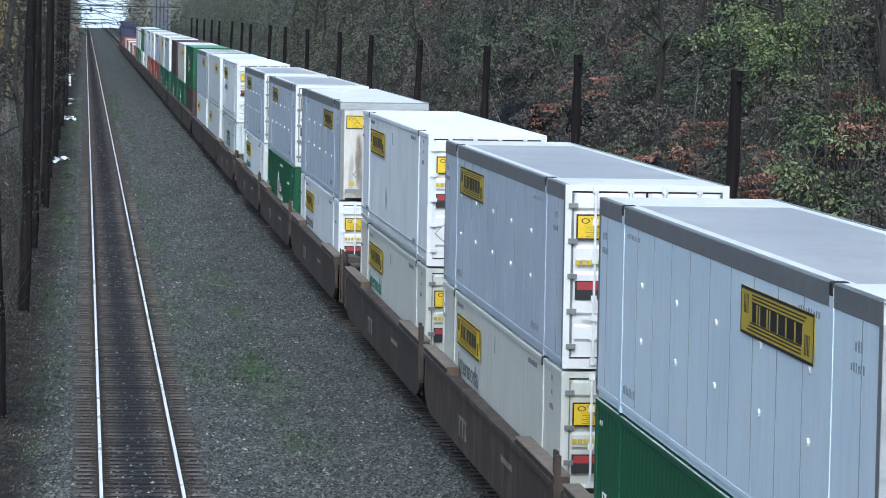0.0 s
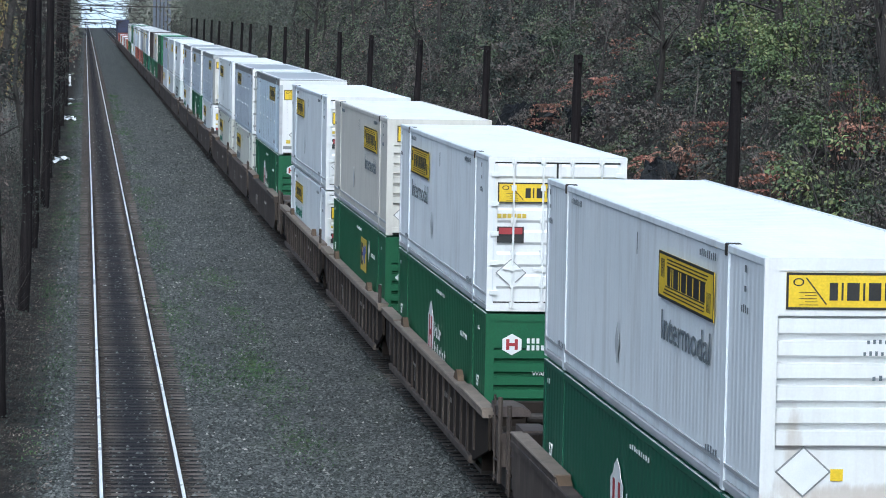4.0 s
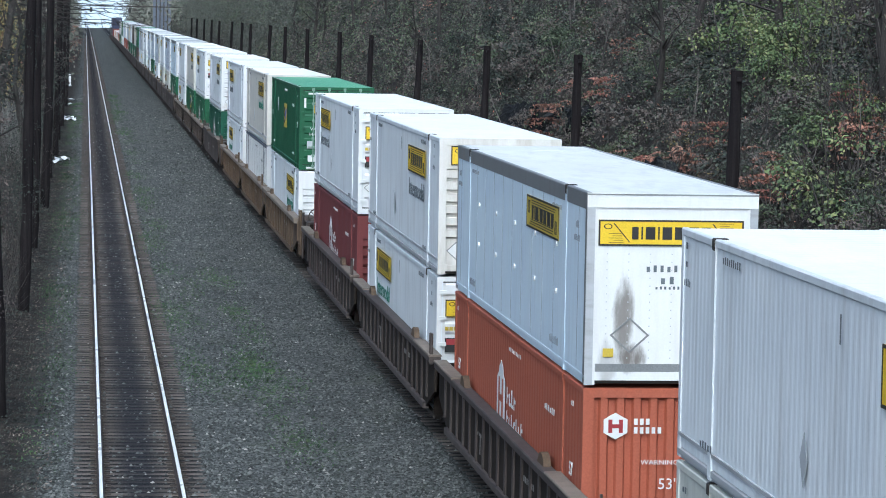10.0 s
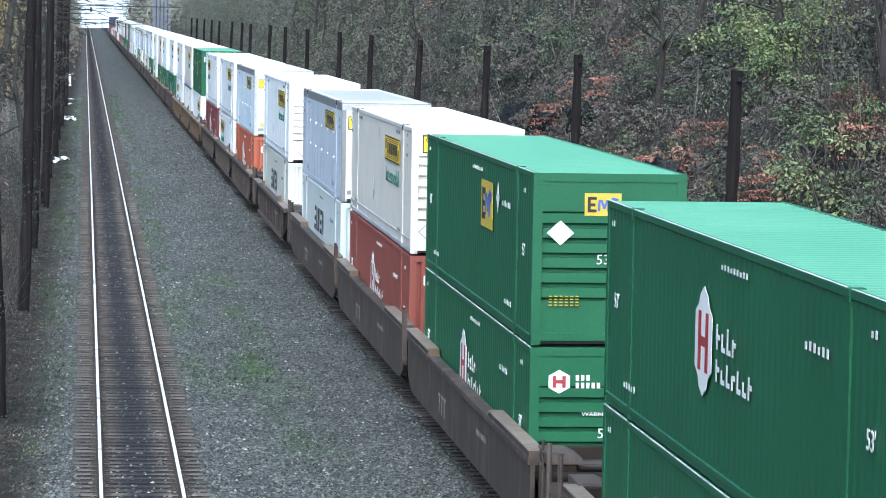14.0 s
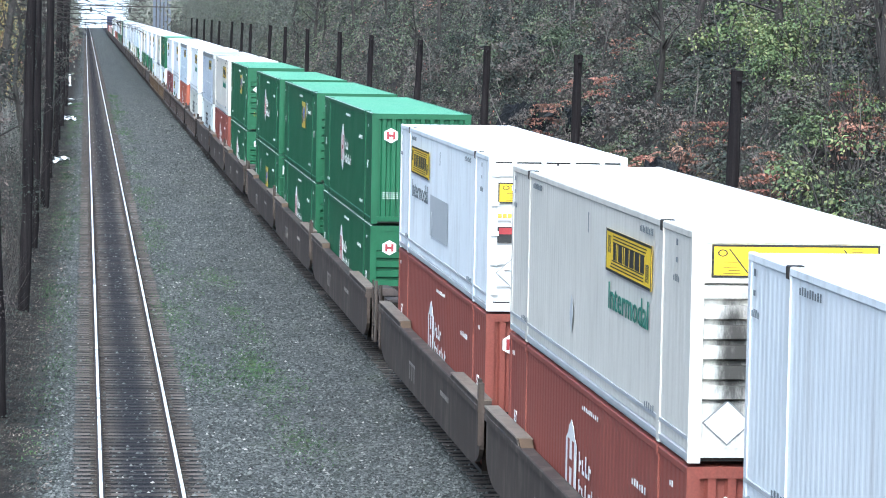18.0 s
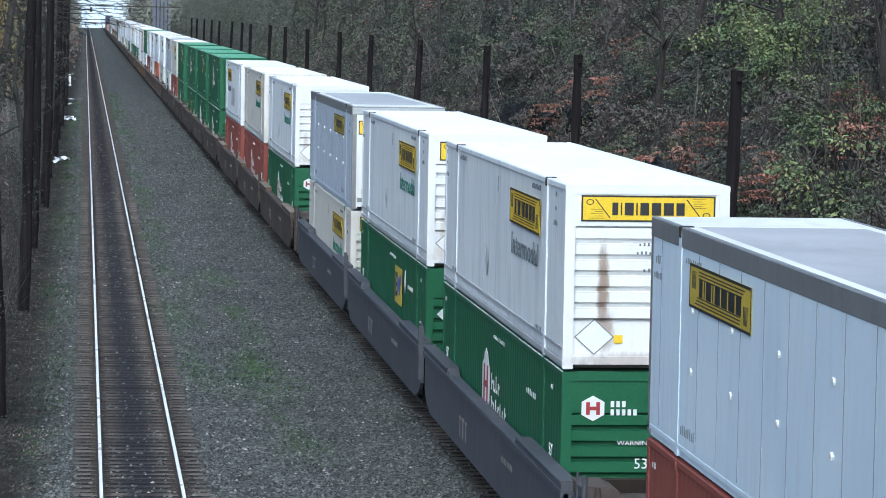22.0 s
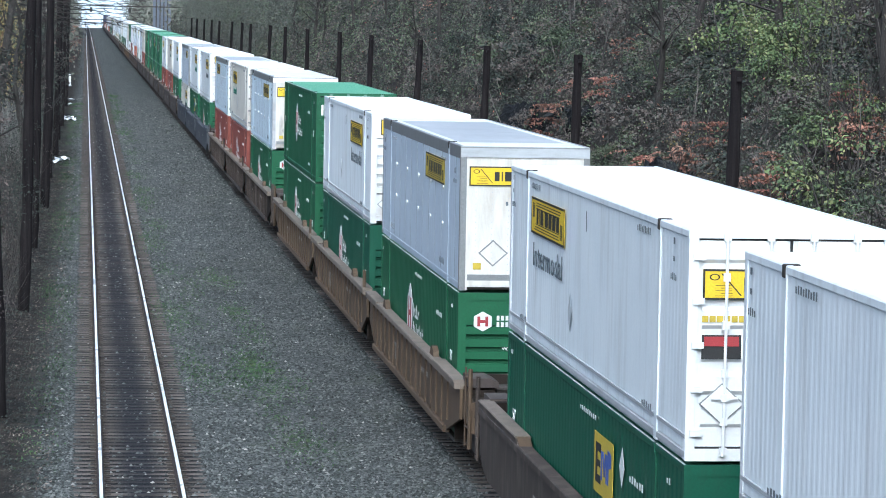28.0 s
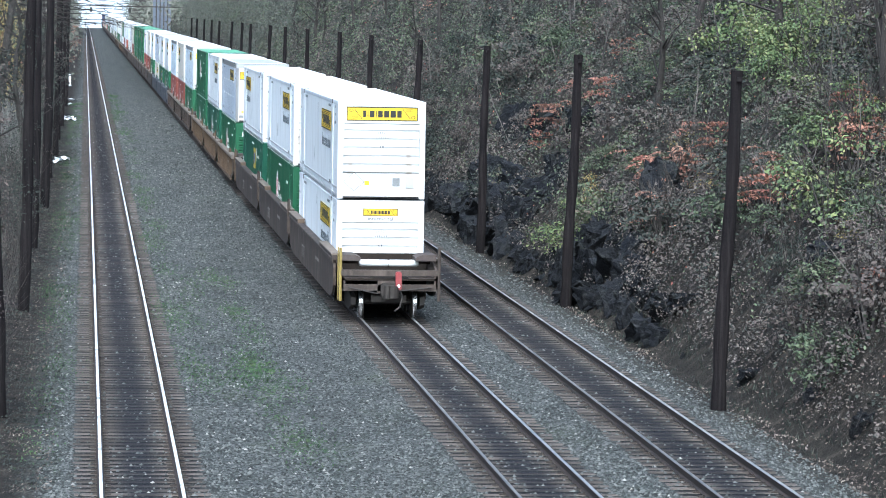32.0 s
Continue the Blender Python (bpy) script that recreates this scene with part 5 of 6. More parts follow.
# ---- the train, unit by unit from the last one forward ----
# upper box, its rear end, lower box, its rear end; then the car style
B, P = "box", "panel"
UNITS = [
    ((B, "white", "W", "markgrey", ""), (B, "white", "W", "markgrey", "small")),
    ((B, "white", "W", "markgrey", "dirty"), ("hub", "green", "W")),
    ((B, "white", "D", "markgrey", ""), ("emp", "dgreen", "W")),
    ((P, "steel", "W", "", "dirty"), ("hub", "green", "W")),
    ((B, "white", "W", "markgrey", ""), ("hub", "dgreen", "W")),
    (("hub", "green", "D"), ("hub", "green", "W")),
    ((P, "blue", "W", "", "dirty stain"), ("hub", "green", "W")),
    ((B, "greige", "D", "markgreen", "dirty"), ("hub", "red", "W", "", "upright")),
    ((P, "blue", "D", "", ""), ("hub", "red", "W", "", "upright")),
    ((B, "white", "W", "markgrey", "rust"), ("hub", "green", "W")),
    ((B, "white", "W", "markgreen", ""), ("emp", "green", "W")),
    ((P, "steel", "W", "", ""), (B, "greige", "W", "markgreen", "")),
    ((B, "white", "W", "markgreen", "small"), ("hub", "green", "W")),
    ((B, "greige", "W", "markgreen", "soot"), ("hub", "red", "W", "", "upright")),
    ((B, "white", "D", "markgrey", "patch"), ("hub", "red", "W", "", "upright")),
    (("hub", "green", "W", "", "upright"), ("hub", "green", "W")),
    (("emp", "green", "W"), ("hub", "green", "W")),
    (("hub", "green", "W", "", "upright"), ("emp", "green", "D")),
    (("emp", "green", "W"), ("hub", "green", "W")),
    ((B, "greige", "W", "markgreen", ""), ("hub", "red", "W", "", "upright")),
    ((P, "steel", "W", "", ""), ("swift", "swiftwhite", "W")),
    ((B, "white", "W", "markgreen", "small"), ("swift", "offwhite", "W")),
    ((P, "blue", "W", "", "stain"), ("hub", "orange", "W", "", "upright")),
    ((B, "white", "W", "markgrey", "dirty"), (B, "white", "D", "markgreen", "")),
    ((B, "white", "D", "markgrey", ""), ("hub", "dred", "W")),
    (("emp", "green", "D"), (B, "white", "W", "markgreen", "small")),
    ((B, "greige", "W", "markgreen", ""), ("ribbed", "grey", "W")),
    ((B, "white", "D", "markgrey", ""), (B, "white", "D", "markgreen", "")),
    ((B, "white", "W", "markgrey", ""), ("hub", "dgreen", "W")),
    ((B, "white", "D", "markgrey", ""), ("hub", "green", "W")),
    ((B, "greige", "W", "markgrey", ""), ("emp", "green", "W")),
    ((B, "white", "D", "", ""), (B, "white", "D", "markgreen", "")),
    ((P, "blue", "W", "", ""), ("hub", "green", "W")),
    ((P, "steel", "D", "", ""), (B, "offwhite", "D", "markgrey", "")),
    ((B, "white", "D", "", ""), (B, "offwhite", "D", "markgreen", "")),
    ((P, "steel", "W", "", "dirty stain"), (B, "white", "D", "markgrey", "")),
    ((P, "steel", "D", "", ""), ("hub", "green", "W")),
    ((P, "steel", "D", "", ""), (B, "white", "D", "markgreen", "")),
    ((B, "white", "D", "markgrey", ""), ("swift", "swiftwhite", "W")),
    ((B, "white", "W", "markgrey", ""), (B, "white", "D", "markgreen", "")),
    ((P, "steel", "W", "", ""), (B, "white", "D", "markgreen", "")),
    (("hub", "green", "W"), ("plain", "brown", "W")),
    ((B, "greige", "W", "markgreen", ""), ("hub", "green", "W")),
    (("plain", "brown", "D"), ("hub", "green", "W")),
    ((P, "steel", "D", "", ""), ("hub", "dgreen", "W")),
    ((B, "greige", "W", "markgreen", ""), ("hub", "green", "W")),
    ((P, "steel", "W", "", ""), ("hub", "red", "W", "", "upright")),
    ((B, "white", "W", "markgrey", ""), ("hub", "red", "W", "", "upright")),
    ((P, "blue", "W", "", ""), ("hub", "orange", "W", "", "upright")),
    ((B, "white", "D", "markgrey", ""), (B, "white", "D", "markgreen", "")),
    (("hub", "green", "W"), (B, "white", "D", "markgreen", "")),
    ((B, "white", "W", "markgrey", ""), ("hub", "green", "W")),
    (("plain", "offwhite", "W"), ("emp", "green", "W")),
    (None, ("hub", "orange", "W", "", "upright")),
    (None, ("plain", "offwhite", "W")),
    (None, ("hub", "red", "W", "", "upright")),
    (None, (B, "white", "D", "markgreen", "")),
    (None, ("hub", "orange", "W", "", "upright")),
    (None, ("plain", "offwhite", "W")),
    (None, None),
    (None, ("hub", "red", "W", "", "upright")),
    (("plain", "navy", "W"), ("plain", "navy", "W")),
    (("plain", "navy", "W"), ("plain", "brown", "W")),
]
# cars: number of units and style, from the last car forward
SETS = [(3, "smooth"), (3, "ochre"), (3, "ribbed"), (3, "slate"), (3, "smooth"), (3, "smooth"), (3, "smooth"), (1, "dark"), (3, "dark"), (3, "ochre"), (1, "smooth"), (3, "ribbed"),
        (3, "smooth"), (3, "smooth"), (3, "smooth"), (3, "smooth"), (3, "smooth"), (3, "smooth"), (3, "smooth"), (3, "smooth"), (3, "smooth"), (3, "smooth"), (3, "smooth")]
RUN = [(0, -642.16), (4, -551.18), (8, -460.02), (12, -368.68), (16, -277.15), (20, -185.40), (24, -93.42), (28, -1.20), (32, 91.27)]
JOINT, COUPLED = 19.4, 23.53
moving = []


def place(maker, offset, z, turned):
    """Puts a thing of the train at its place along it, the first of a kind or a copy."""
    root, first = maker
    spot = pose(0, RUN[0][1] + offset, z, 0, 0, 180 if turned else 0)
    if first:
        root.matrix_basis = spot
    else:
        root = copy_thing(root, spot)
    moving.append((root, offset, z, turned))
    return root


def build_train():
    unit, along = 0, 0.0
    for count, style in SETS:
        for i in range(count):
            if unit >= len(UNITS):
                return
            centre = along + HL
            far = unit > 38
            place(well_car(style, "coupler" if i == 0 else "joint", "coupler" if i == count - 1 else "joint", far, unit == 0), centre, 0.0, False)
            for spec, z in zip(UNITS[unit], (3.30, 0.37)):
                if spec:
                    kind, paint, rear, mark, extra = (*spec, "", "")[:5]
                    place(container(kind, paint, rear, "containers on the freight train", mark, extra, far), centre, z, rear == "W")
            unit += 1
            along += JOINT if i < count - 1 else COUPLED


build_train()

# the red marker on the last coupler
marker = tagged(new("end_of_train_marker"), "red end-of-train marker box on the last coupler", "marker lamp")
part("housing", Shape().cbox(-0.085, 0.085, -0.08, 0.08, 0.02, 0.52, 0.03), "markerred", marker)
part("bracket", Shape().box(-0.04, 0.04, 0.04, 0.2, 0.0, 0.2), "iron", marker)
part("reflector", Shape().disc(0, -0.085, 0.12, 0.05, "y", 0.01, 12), "markwhite", marker)
MARK_AT = HL - 11.2 - 0.5
marker.location = (0.2, RUN[0][1] + MARK_AT, 0.92)


# ---- poles ----
def pole(x, y, top, lean, r, label):
    base = float(land(x, y)) - 0.3
    root = tagged(new("pole"), label, "pole", "old line poles")
    pts, radii, n = [], [], 22
    for i in range(n):
        t = i / (n - 1)
        pts.append((lean * t + 0.02 * math.sin(9 * t + y), 0.05 * math.sin(3 * t + y), t * (top - base)))
        radii.append(r * (1.1 - 0.28 * t) * (1 + 0.07 * math.sin(5.1 * i + y) + 0.05 * math.sin(2.3 * i + 2 * y)))
    part("shaft", Shape().tube(pts, radii, 12), "pole", root)
    cap = Shape().box(lean - 0.05, lean + 0.05, -0.3, 0.3, top - base - 0.25, top - base - 0.15)
    part("bracket", cap, "pole", root)
    root.location = (x, y, base)


for i, y in enumerate((46.0, 71.0, 96.4, 118.7, 143.4, 166.8, 189.2, 214.7, 240.2, 262.5, 287.4, 307.1, 331, 356, 381, 405, 430, 455)):
    pole(6.2 + (0.12 * math.sin(2.3 * i) if i != 1 else -0.13) + (0.25 if i > 1 else 0) + (0.07 if i == 2 else 0), y, 7.6, 0.2 + 0.08 * math.sin(1.7 * i) + (0.09 if i == 2 else 0), 0.165, "dark tarred wooden pole beside the track")
for i in range(11):
    y = 69.0 + 24.4 * i
    pole(-10.6 + 0.1 * (i % 2), y, 11.5 + 0.5 * math.sin(i), -0.38 if i == 0 else 0.2 + 0.12 * math.sin(2.9 * i), 0.165 + 0.03 * (i % 3 == 0), "tall dark wooden pole at the foot of the bank")



# ---- rocks ----
def rock_mesh(seed):
    """A broken block: the hull of a few points in a box, its faces roughened."""
    g = random.Random(seed + 70)
    bm = bmesh.new()
    for i in range(13):
        p = Vector((g.choice((-1, 1)) * g.uniform(0.45, 1.0), g.choice((-1, 1)) * g.uniform(0.45, 1.0), g.choice((-1, 1)) * g.uniform(0.45, 1.0)))
        bm.verts.new(p)
    hull = bmesh.ops.convex_hull(bm, input=bm.verts)
    bmesh.ops.delete(bm, geom=[e for e in hull["geom_interior"] if isinstance(e, bmesh.types.BMVert)], context="VERTS")
    bmesh.ops.subdivide_edges(bm, edges=bm.edges, cuts=5, use_grid_fill=True)
    off = Vector((seed * 7.3, seed * 3.1, seed * 1.7))
    for v in bm.verts:
        p = v.co.copy()
        v.co = p * (0.95 + 0.16 * noise.noise(p * 1.9 + off) + 0.13 * noise.cell(p * 2.6 + off) + 0.08 * noise.cell(p * 6.0 + off) + 0.07 * noise.noise(p * 8.0 + off))
    me = bpy.data.meshes.new("rock")
    bm.to_mesh(me)
    bm.free()
    me.materials.append(M["rock"])
    return me


rnd = random.Random(5)
rocks = [rock_mesh(i) for i in range(9)]


def rock(i, x, y, s, up=0.0, tall=1.0):
    ob = new("rock", rocks[i % 9])
    ob.matrix_basis = Matrix.LocRotScale((x, y, float(land(x, y)) + up), Euler((rnd.uniform(-0.2, 0.2), rnd.uniform(-0.25, 0.15), rnd.uniform(-0.5, 0.5))), (s * 0.8, s * rnd.uniform(0.9, 1.4), s * tall * rnd.uniform(0.7, 1.0)))
    tagged(ob, "dark grey broken rock block at the foot of the hill", "rock", "rock outcrop")


# loose blocks on the verge, then the ledge: courses of blocks stepping back up the slope
for i in range(16):
    rock(i, 7.1 + abs(rnd.gauss(0, 0.4)), 62 + 150 * (i / 16) ** 1.2 + rnd.uniform(-2, 2), rnd.uniform(0.15, 0.32))
for y0, y1, courses in ((84, 92, 2), (92, 104, 3), (104, 117, 1), (117, 134, 4), (134, 150, 2)):
    for c in range(courses):
        y = y0 + rnd.uniform(0, 1)
        while y < y1:
            s_ = rnd.uniform(0.5, 0.95) * (1 if courses > 2 else 0.65)
            rock(rnd.randrange(9), 7.25 + 0.42 * c + rnd.uniform(-0.25, 0.25), y, s_, 0.25 * s_ + 0.15 * c, rnd.uniform(0.8, 1.3))
            y += s_ * rnd.uniform(1.6, 3.2)
for x, y, s_ in ((11.1, 121.5, 1.0), (11.4, 87.3, 0.8), (10.6, 131.0, 1.3), (9.9, 97.5, 1.1), (10.8, 136.5, 1.3), (9.6, 118.0, 0.9), (12.4, 141.0, 1.2), (9.1, 69.0, 0.6), (9.4, 74.0, 0.7), (13.5, 150.0, 1.3)):
    rock(rnd.randrange(9), x, y, s_, 0.1, 1.2)


# ---- plants ----
def leaves_at(name, p, out, jitter, size, g, narrow=0.6):
    """One leaf at each point, facing roughly along out."""
    n = len(p)
    out = out + g.normal(size=(n, 3)) * jitter
    out /= np.linalg.norm(out, axis=1, keepdims=True)
    a = np.cross(out, g.normal(size=(n, 3)))
    a /= np.linalg.norm(a, axis=1, keepdims=True)
    b = np.cross(out, a)
    s = size * g.uniform(0.55, 1.35, (n, 1))
    a, b = a * s, b * s * narrow
    return quads_mesh(name, np.stack([p - a, p + b - 0.15 * a, p + a * 1.1, p - b - 0.15 * a], 1))


def on_shells(g, centres, radii, n, squash=0.75):
    """Points over the upper shells of round clumps, and which way they face."""
    which = g.choice(len(centres), n, p=radii ** 2 / np.sum(radii ** 2))
    d = g.normal(size=(n, 3))
    d[:, 2] = np.where(g.random(n) < 0.75, np.abs(d[:, 2]), d[:, 2])
    d /= np.linalg.norm(d, axis=1, keepdims=True)
    r = radii[which, None] * g.uniform(0.55, 1.12, (n, 1))
    return centres[which] + d * r * np.array([1, 1, squash]), d + np.array([0, 0, 0.35])


def leaf_cloud(name, seed, n, clumps, spread, size, clump_r=0.35):
    """A shrub's foliage: leaves over many small rounded clumps within an ellipsoid."""
    g = np.random.default_rng(seed)
    c = g.normal(size=(clumps, 3))
    c = c / np.linalg.norm(c, axis=1, keepdims=True) * g.uniform(0.25, 1.0, (clumps, 1)) ** 0.5 * np.array(spread)
    c[:, 2] = np.abs(c[:, 2]) * 0.9 + 0.15
    p, d = on_shells(g, c, clump_r * g.uniform(0.6, 1.4, clumps), n)
    p[:, 2] = np.maximum(p[:, 2], 0.05)
    return leaves_at(name, p, d, 0.45, size, g)


def spray_cloud(name, seed, sprays, size):
    """Feathery foliage: arching stalks with paired drooping leaflets."""
    g = np.random.default_rng(seed)
    p, d = [], []
    for i in range(sprays):
        a, lean = g.uniform(0, 6.28), g.uniform(0.35, 1.1)
        base = np.array([g.normal() * 0.3, g.normal() * 0.3, g.uniform(0.3, 1.3)])
        way = np.array([math.cos(a) * lean, math.sin(a) * lean, g.uniform(0.2, 0.7)])
        side = np.array([-math.sin(a), math.cos(a), 0.0])
        for t in np.linspace(0.15, 1, 9):
            q = base + way * t * 0.8 - np.array([0, 0, 0.45 * t * t])
            for k in (-1, 1):
                for w in (0.06, 0.13):
                    p.append(q + side * k * w * (1.2 - 0.6 * t))
                    d.append((0.3 * way[0], 0.3 * way[1], 1.0))
    return leaves_at(name, np.array(p), np.array(d), 0.7, size, g, 0.42)


def twig_shape(seed, n, spread, height, r=0.012):
    g = random.Random(seed)
    sh = Shape()
    for i in range(n):
        a = g.uniform(0, 6.28)
        tip = Vector((spread * g.uniform(0.3, 1) * math.cos(a), spread * g.uniform(0.3, 1) * math.sin(a), height * g.uniform(0.6, 1.1)))
        mid = tip * 0.5 + Vector((g.uniform(-0.1, 0.1), g.uniform(-0.1, 0.1), height * 0.1))
        sh.tube([(0.1 * math.cos(a), 0.1 * math.sin(a), -0.1), mid, tip], [r * 1.6, r, r * 0.4], 4, False)
        for k in range(2):
            q = mid.lerp(tip, g.uniform(0.1, 0.7))
            sh.tube([q, q + Vector((g.uniform(-0.4, 0.4), g.uniform(-0.4, 0.4), g.uniform(0.1, 0.5)))], [r * 0.7, r * 0.3], 3, False)
    return sh


SHRUBS = []
for i, (tint, count, word) in enumerate((("green", 1500, "green leafy"), ("dark", 1500, "dark green"), ("brown", 1000, "dry brown"), ("lime", 1300, "yellow-green"), ("orange", 480, "orange-red autumn"),
                                         ("dark", 1200, "dark green"), ("brown", 700, "sparse brown"), ("green", 1100, "green leafy"), ("gold", 600, "golden autumn"), ("brown", 1300, "dry brown"))):
    leaves = spray_cloud("foliage", 20 + i, 18, 0.050) if tint == "orange" else leaf_cloud("foliage", 20 + i, count, 24, (1.0, 1.0, 1.25), 0.036 if tint == "lime" else 0.046, 0.30)
    leaves.materials.append(LEAF[tint])
    twigs = twig_shape(40 + i, 14, 0.9, 1.5).mesh("stem_tangle")
    twigs.materials.append(LEAF["twig"])
    SHRUBS.append((leaves, twigs, f"{word} shrub on the slope"))


def shrub(kind, x, y, s, group="shrubs on the bank"):
    leaves, twigs, label = SHRUBS[kind]
    root = tagged(new("shrub"), label, "shrub", group)
    root.matrix_basis = Matrix.LocRotScale((x, y, float(land(x, y)) - 0.05), Euler((rnd.uniform(-0.15, 0.15), rnd.uniform(-0.25, 0.05), rnd.uniform(0, 6.3))), (s * rnd.uniform(0.8, 1.2), s * rnd.uniform(0.8, 1.2), s * rnd.uniform(0.7, 1.15)))
    part("foliage", leaves, None, root)
    if y < 98:
        part("stem_tangle", twigs, None, root)


KINDS = (0, 1, 2, 5, 6, 7, 9, 2, 5, 9, 1, 1, 6, 5)
for i in range(168):
    t = i / 168
    y = 56 + 130 * t ** 1.15
    x = 7.6 + rnd.random() ** 0.9 * 11.5
    shrub(rnd.choice(KINDS), x, y + rnd.uniform(-1.5, 1.5), rnd.uniform(0.65, 1.3) * (1 + 0.3 * t))
# brighter ones where they stand out
for x, y in [(10.1, 127.8), (10.6, 128.0), (11.6, 122.8), (13.6, 127.8), (9.7, 98.8), (10.0, 97.0), (10.0, 98.5), (11.0, 97.2), (10.7, 85.5), (10.0, 82.8), (9.9, 84.5), (12.4, 83.2), (12.1, 81.5), (11.8, 81.2), (9.1, 95.8), (8.9, 96.5), (9.1, 67.8), (16.2, 221.5)]:
    shrub(4, x, y, rnd.uniform(0.95, 1.35))
for x, y in [(13.1, 83.8), (11.1, 101.5), (9.2, 108.0), (9.4, 110.0), (10.3, 93.8), (10.4, 75.8)]:
    shrub(8, x, y, rnd.uniform(0.5, 0.85))
for x, y in [(14.3, 107.2), (14.9, 101.0), (14.2, 96.5), (13.6, 97.0), (13.3, 91.0), (14.1, 100.5), (14.6, 105.5), (14.5, 98.5), (14.0, 98.0), (11.8, 82.0), (10.4, 77.5), (8.0, 103.2)]:
    shrub(3, x, y, rnd.uniform(1.5, 2.1))
for x, y in [(10.4, 109.8), (13.0, 115.2), (12.4, 85.8), (10.9, 78.0), (12.7, 107.0), (10.0, 101.8), (10.3, 72.8), (9.0, 72.2), (10.2, 111.0), (12.0, 84.0)]:
    shrub(rnd.choice((0, 7)), x, y, rnd.uniform(0.8, 1.2))
for i in range(50):
    y = 70 + 330 * rnd.random()
    x = -11.6 - rnd.random() ** 0.9 * (4 + y * 0.018)
    shrub(rnd.choice((1, 2, 5, 6, 9, 9, 7, 8, 4) if y > 110 else (2, 6, 9, 5)), x, y, rnd.uniform(0.6, 1.3))


def tree_meshes(seed, height, tint, count):
    g = random.Random(seed)
    sh = Shape()
    pts = [Vector((0.12 * math.sin(1.3 * i + seed) * i * 0.4, 0.1 * math.cos(1.1 * i + seed) * i * 0.4, height * i / 8 - 0.3)) for i in range(9)]
    sh.tube(pts, [0.17 * (1 - 0.09 * i) for i in range(9)], 8)
    limbs = Shape()
    tips = []
    for i in range(16):
        t = g.uniform(0.25, 0.98)
        j = min(7, int(t * 8))
        p = pts[j].lerp(pts[j + 1], t * 8 - j)
        a, r = g.uniform(0, 6.28), g.uniform(1.0, 2.6) * (1.15 - 0.6 * t)
        tip = p + Vector((r * math.cos(a), r * math.sin(a), g.uniform(0.5, 1.6)))
        mid = p.lerp(tip, 0.5) + Vector((0, 0, g.uniform(-0.15, 0.25)))
        limbs.tube([p, mid, tip], [0.055, 0.035, 0.012], 5, False)
        tips += [tip, mid, p.lerp(tip, 0.75)]
        for k in range(3):
            q = mid.lerp(tip, g.random())
            e = q + Vector((g.uniform(-0.7, 0.7), g.uniform(-0.7, 0.7), g.uniform(-0.1, 0.7)))
            limbs.tube([q, e], [0.018, 0.006], 4, False)
            tips.append(e)
    gg = np.random.default_rng(seed)
    c = np.array([tuple(t) for t in tips])
    p, d = on_shells(gg, c, 0.34 * gg.uniform(0.3, 1.5, len(c)), count, 0.6)
    crown = leaves_at("crown", p, d, 0.5, 0.055, gg)
    crown.materials.append(LEAF[tint])
    tm, lm = sh.mesh("trunk"), limbs.mesh("branchwork")
    tm.materials.append(M["bark"])
    lm.materials.append(M["bark"])
    return tm, lm, crown


TREES = [(tree_meshes(3, 8.5, "green", 1500), "slender tree with thinning green leaves"), (tree_meshes(4, 9.5, "hazeleaf", 1200), "slender tree with few brown leaves"),
         (tree_meshes(5, 7.5, "lime", 1500), "young tree with yellow-green leaves"), (tree_meshes(6, 9.0, "dark", 1400), "dark-leaved tree on the bank"), (tree_meshes(7, 8.0, "gold", 1500), "tree with golden autumn leaves"), (tree_meshes(8, 7.0, "orange", 1100), "small tree with red autumn leaves")]


def tree(kind, x, y, s):
    (tm, lm, cm), label = TREES[kind]
    root = tagged(new("tree"), label, "tree", "trees on the bank")
    root.matrix_basis = Matrix.LocRotScale((x, y, float(land(x, y))), Euler((rnd.uniform(-0.05, 0.05), rnd.uniform(-0.08, 0.03), rnd.uniform(0, 6.3))), (s, s, s))
    part("trunk", tm, None, root)
    part("branchwork", lm, None, root)
    part("crown", cm, None, root)


for i in range(72):
    t = i / 72
    y = 58 + 400 * t ** 1.2
    tree(rnd.choice((0, 1, 1, 1, 3, 3, 1, 1)), 11.5 + rnd.random() * 9, y, rnd.uniform(0.6, 1.1))
for y, x, k in ((172, -13.6, 5), (186, -14.6, 4), (345, -11.2, 5), (150, -14, 3), (190, -13.6, 4), (215, -15, 3), (260, -13.5, 0), (300, -14.5, 4), (340, -13, 3), (390, -14, 1), (440, -13.5, 3), (500, -14, 4), (560, -13.5, 1), (640, -14, 3)):
    tree(k, x, y, rnd.uniform(0.9, 1.3))


def far_woods(name, x0, x1, y0, y1, n, tint, size, top, seed, label, crown=2.2):
    """Woods seen from afar: leaves over the crowns of trees of uneven height."""
    g = np.random.default_rng(seed)
    m = int((x1 - x0) * (y1 - y0) / (crown * crown * 2.2))
    cx, cy = g.uniform(x0, x1, m), g.uniform(y0, y1, m)
    h = top * g.uniform(0.25, 1.0, m)
    c = np.stack([cx, cy, land(cx, cy) + h], -1)
    p, d = on_shells(g, c, crown * g.uniform(0.6, 1.35, m), n, 1.25)
    low = g.random(n) < 0.3
    p[low, 2] -= g.random(low.sum()) * 0.6 * top
    p[:, 2] = np.maximum(p[:, 2], land(p[:, 0], p[:, 1]) + 0.1)
    me = leaves_at(name, p, d, 0.25, size, g, 0.7)
    me.materials.append(LEAF[tint])
    tagged(new(name, me), label, "woods", kind="stuff")


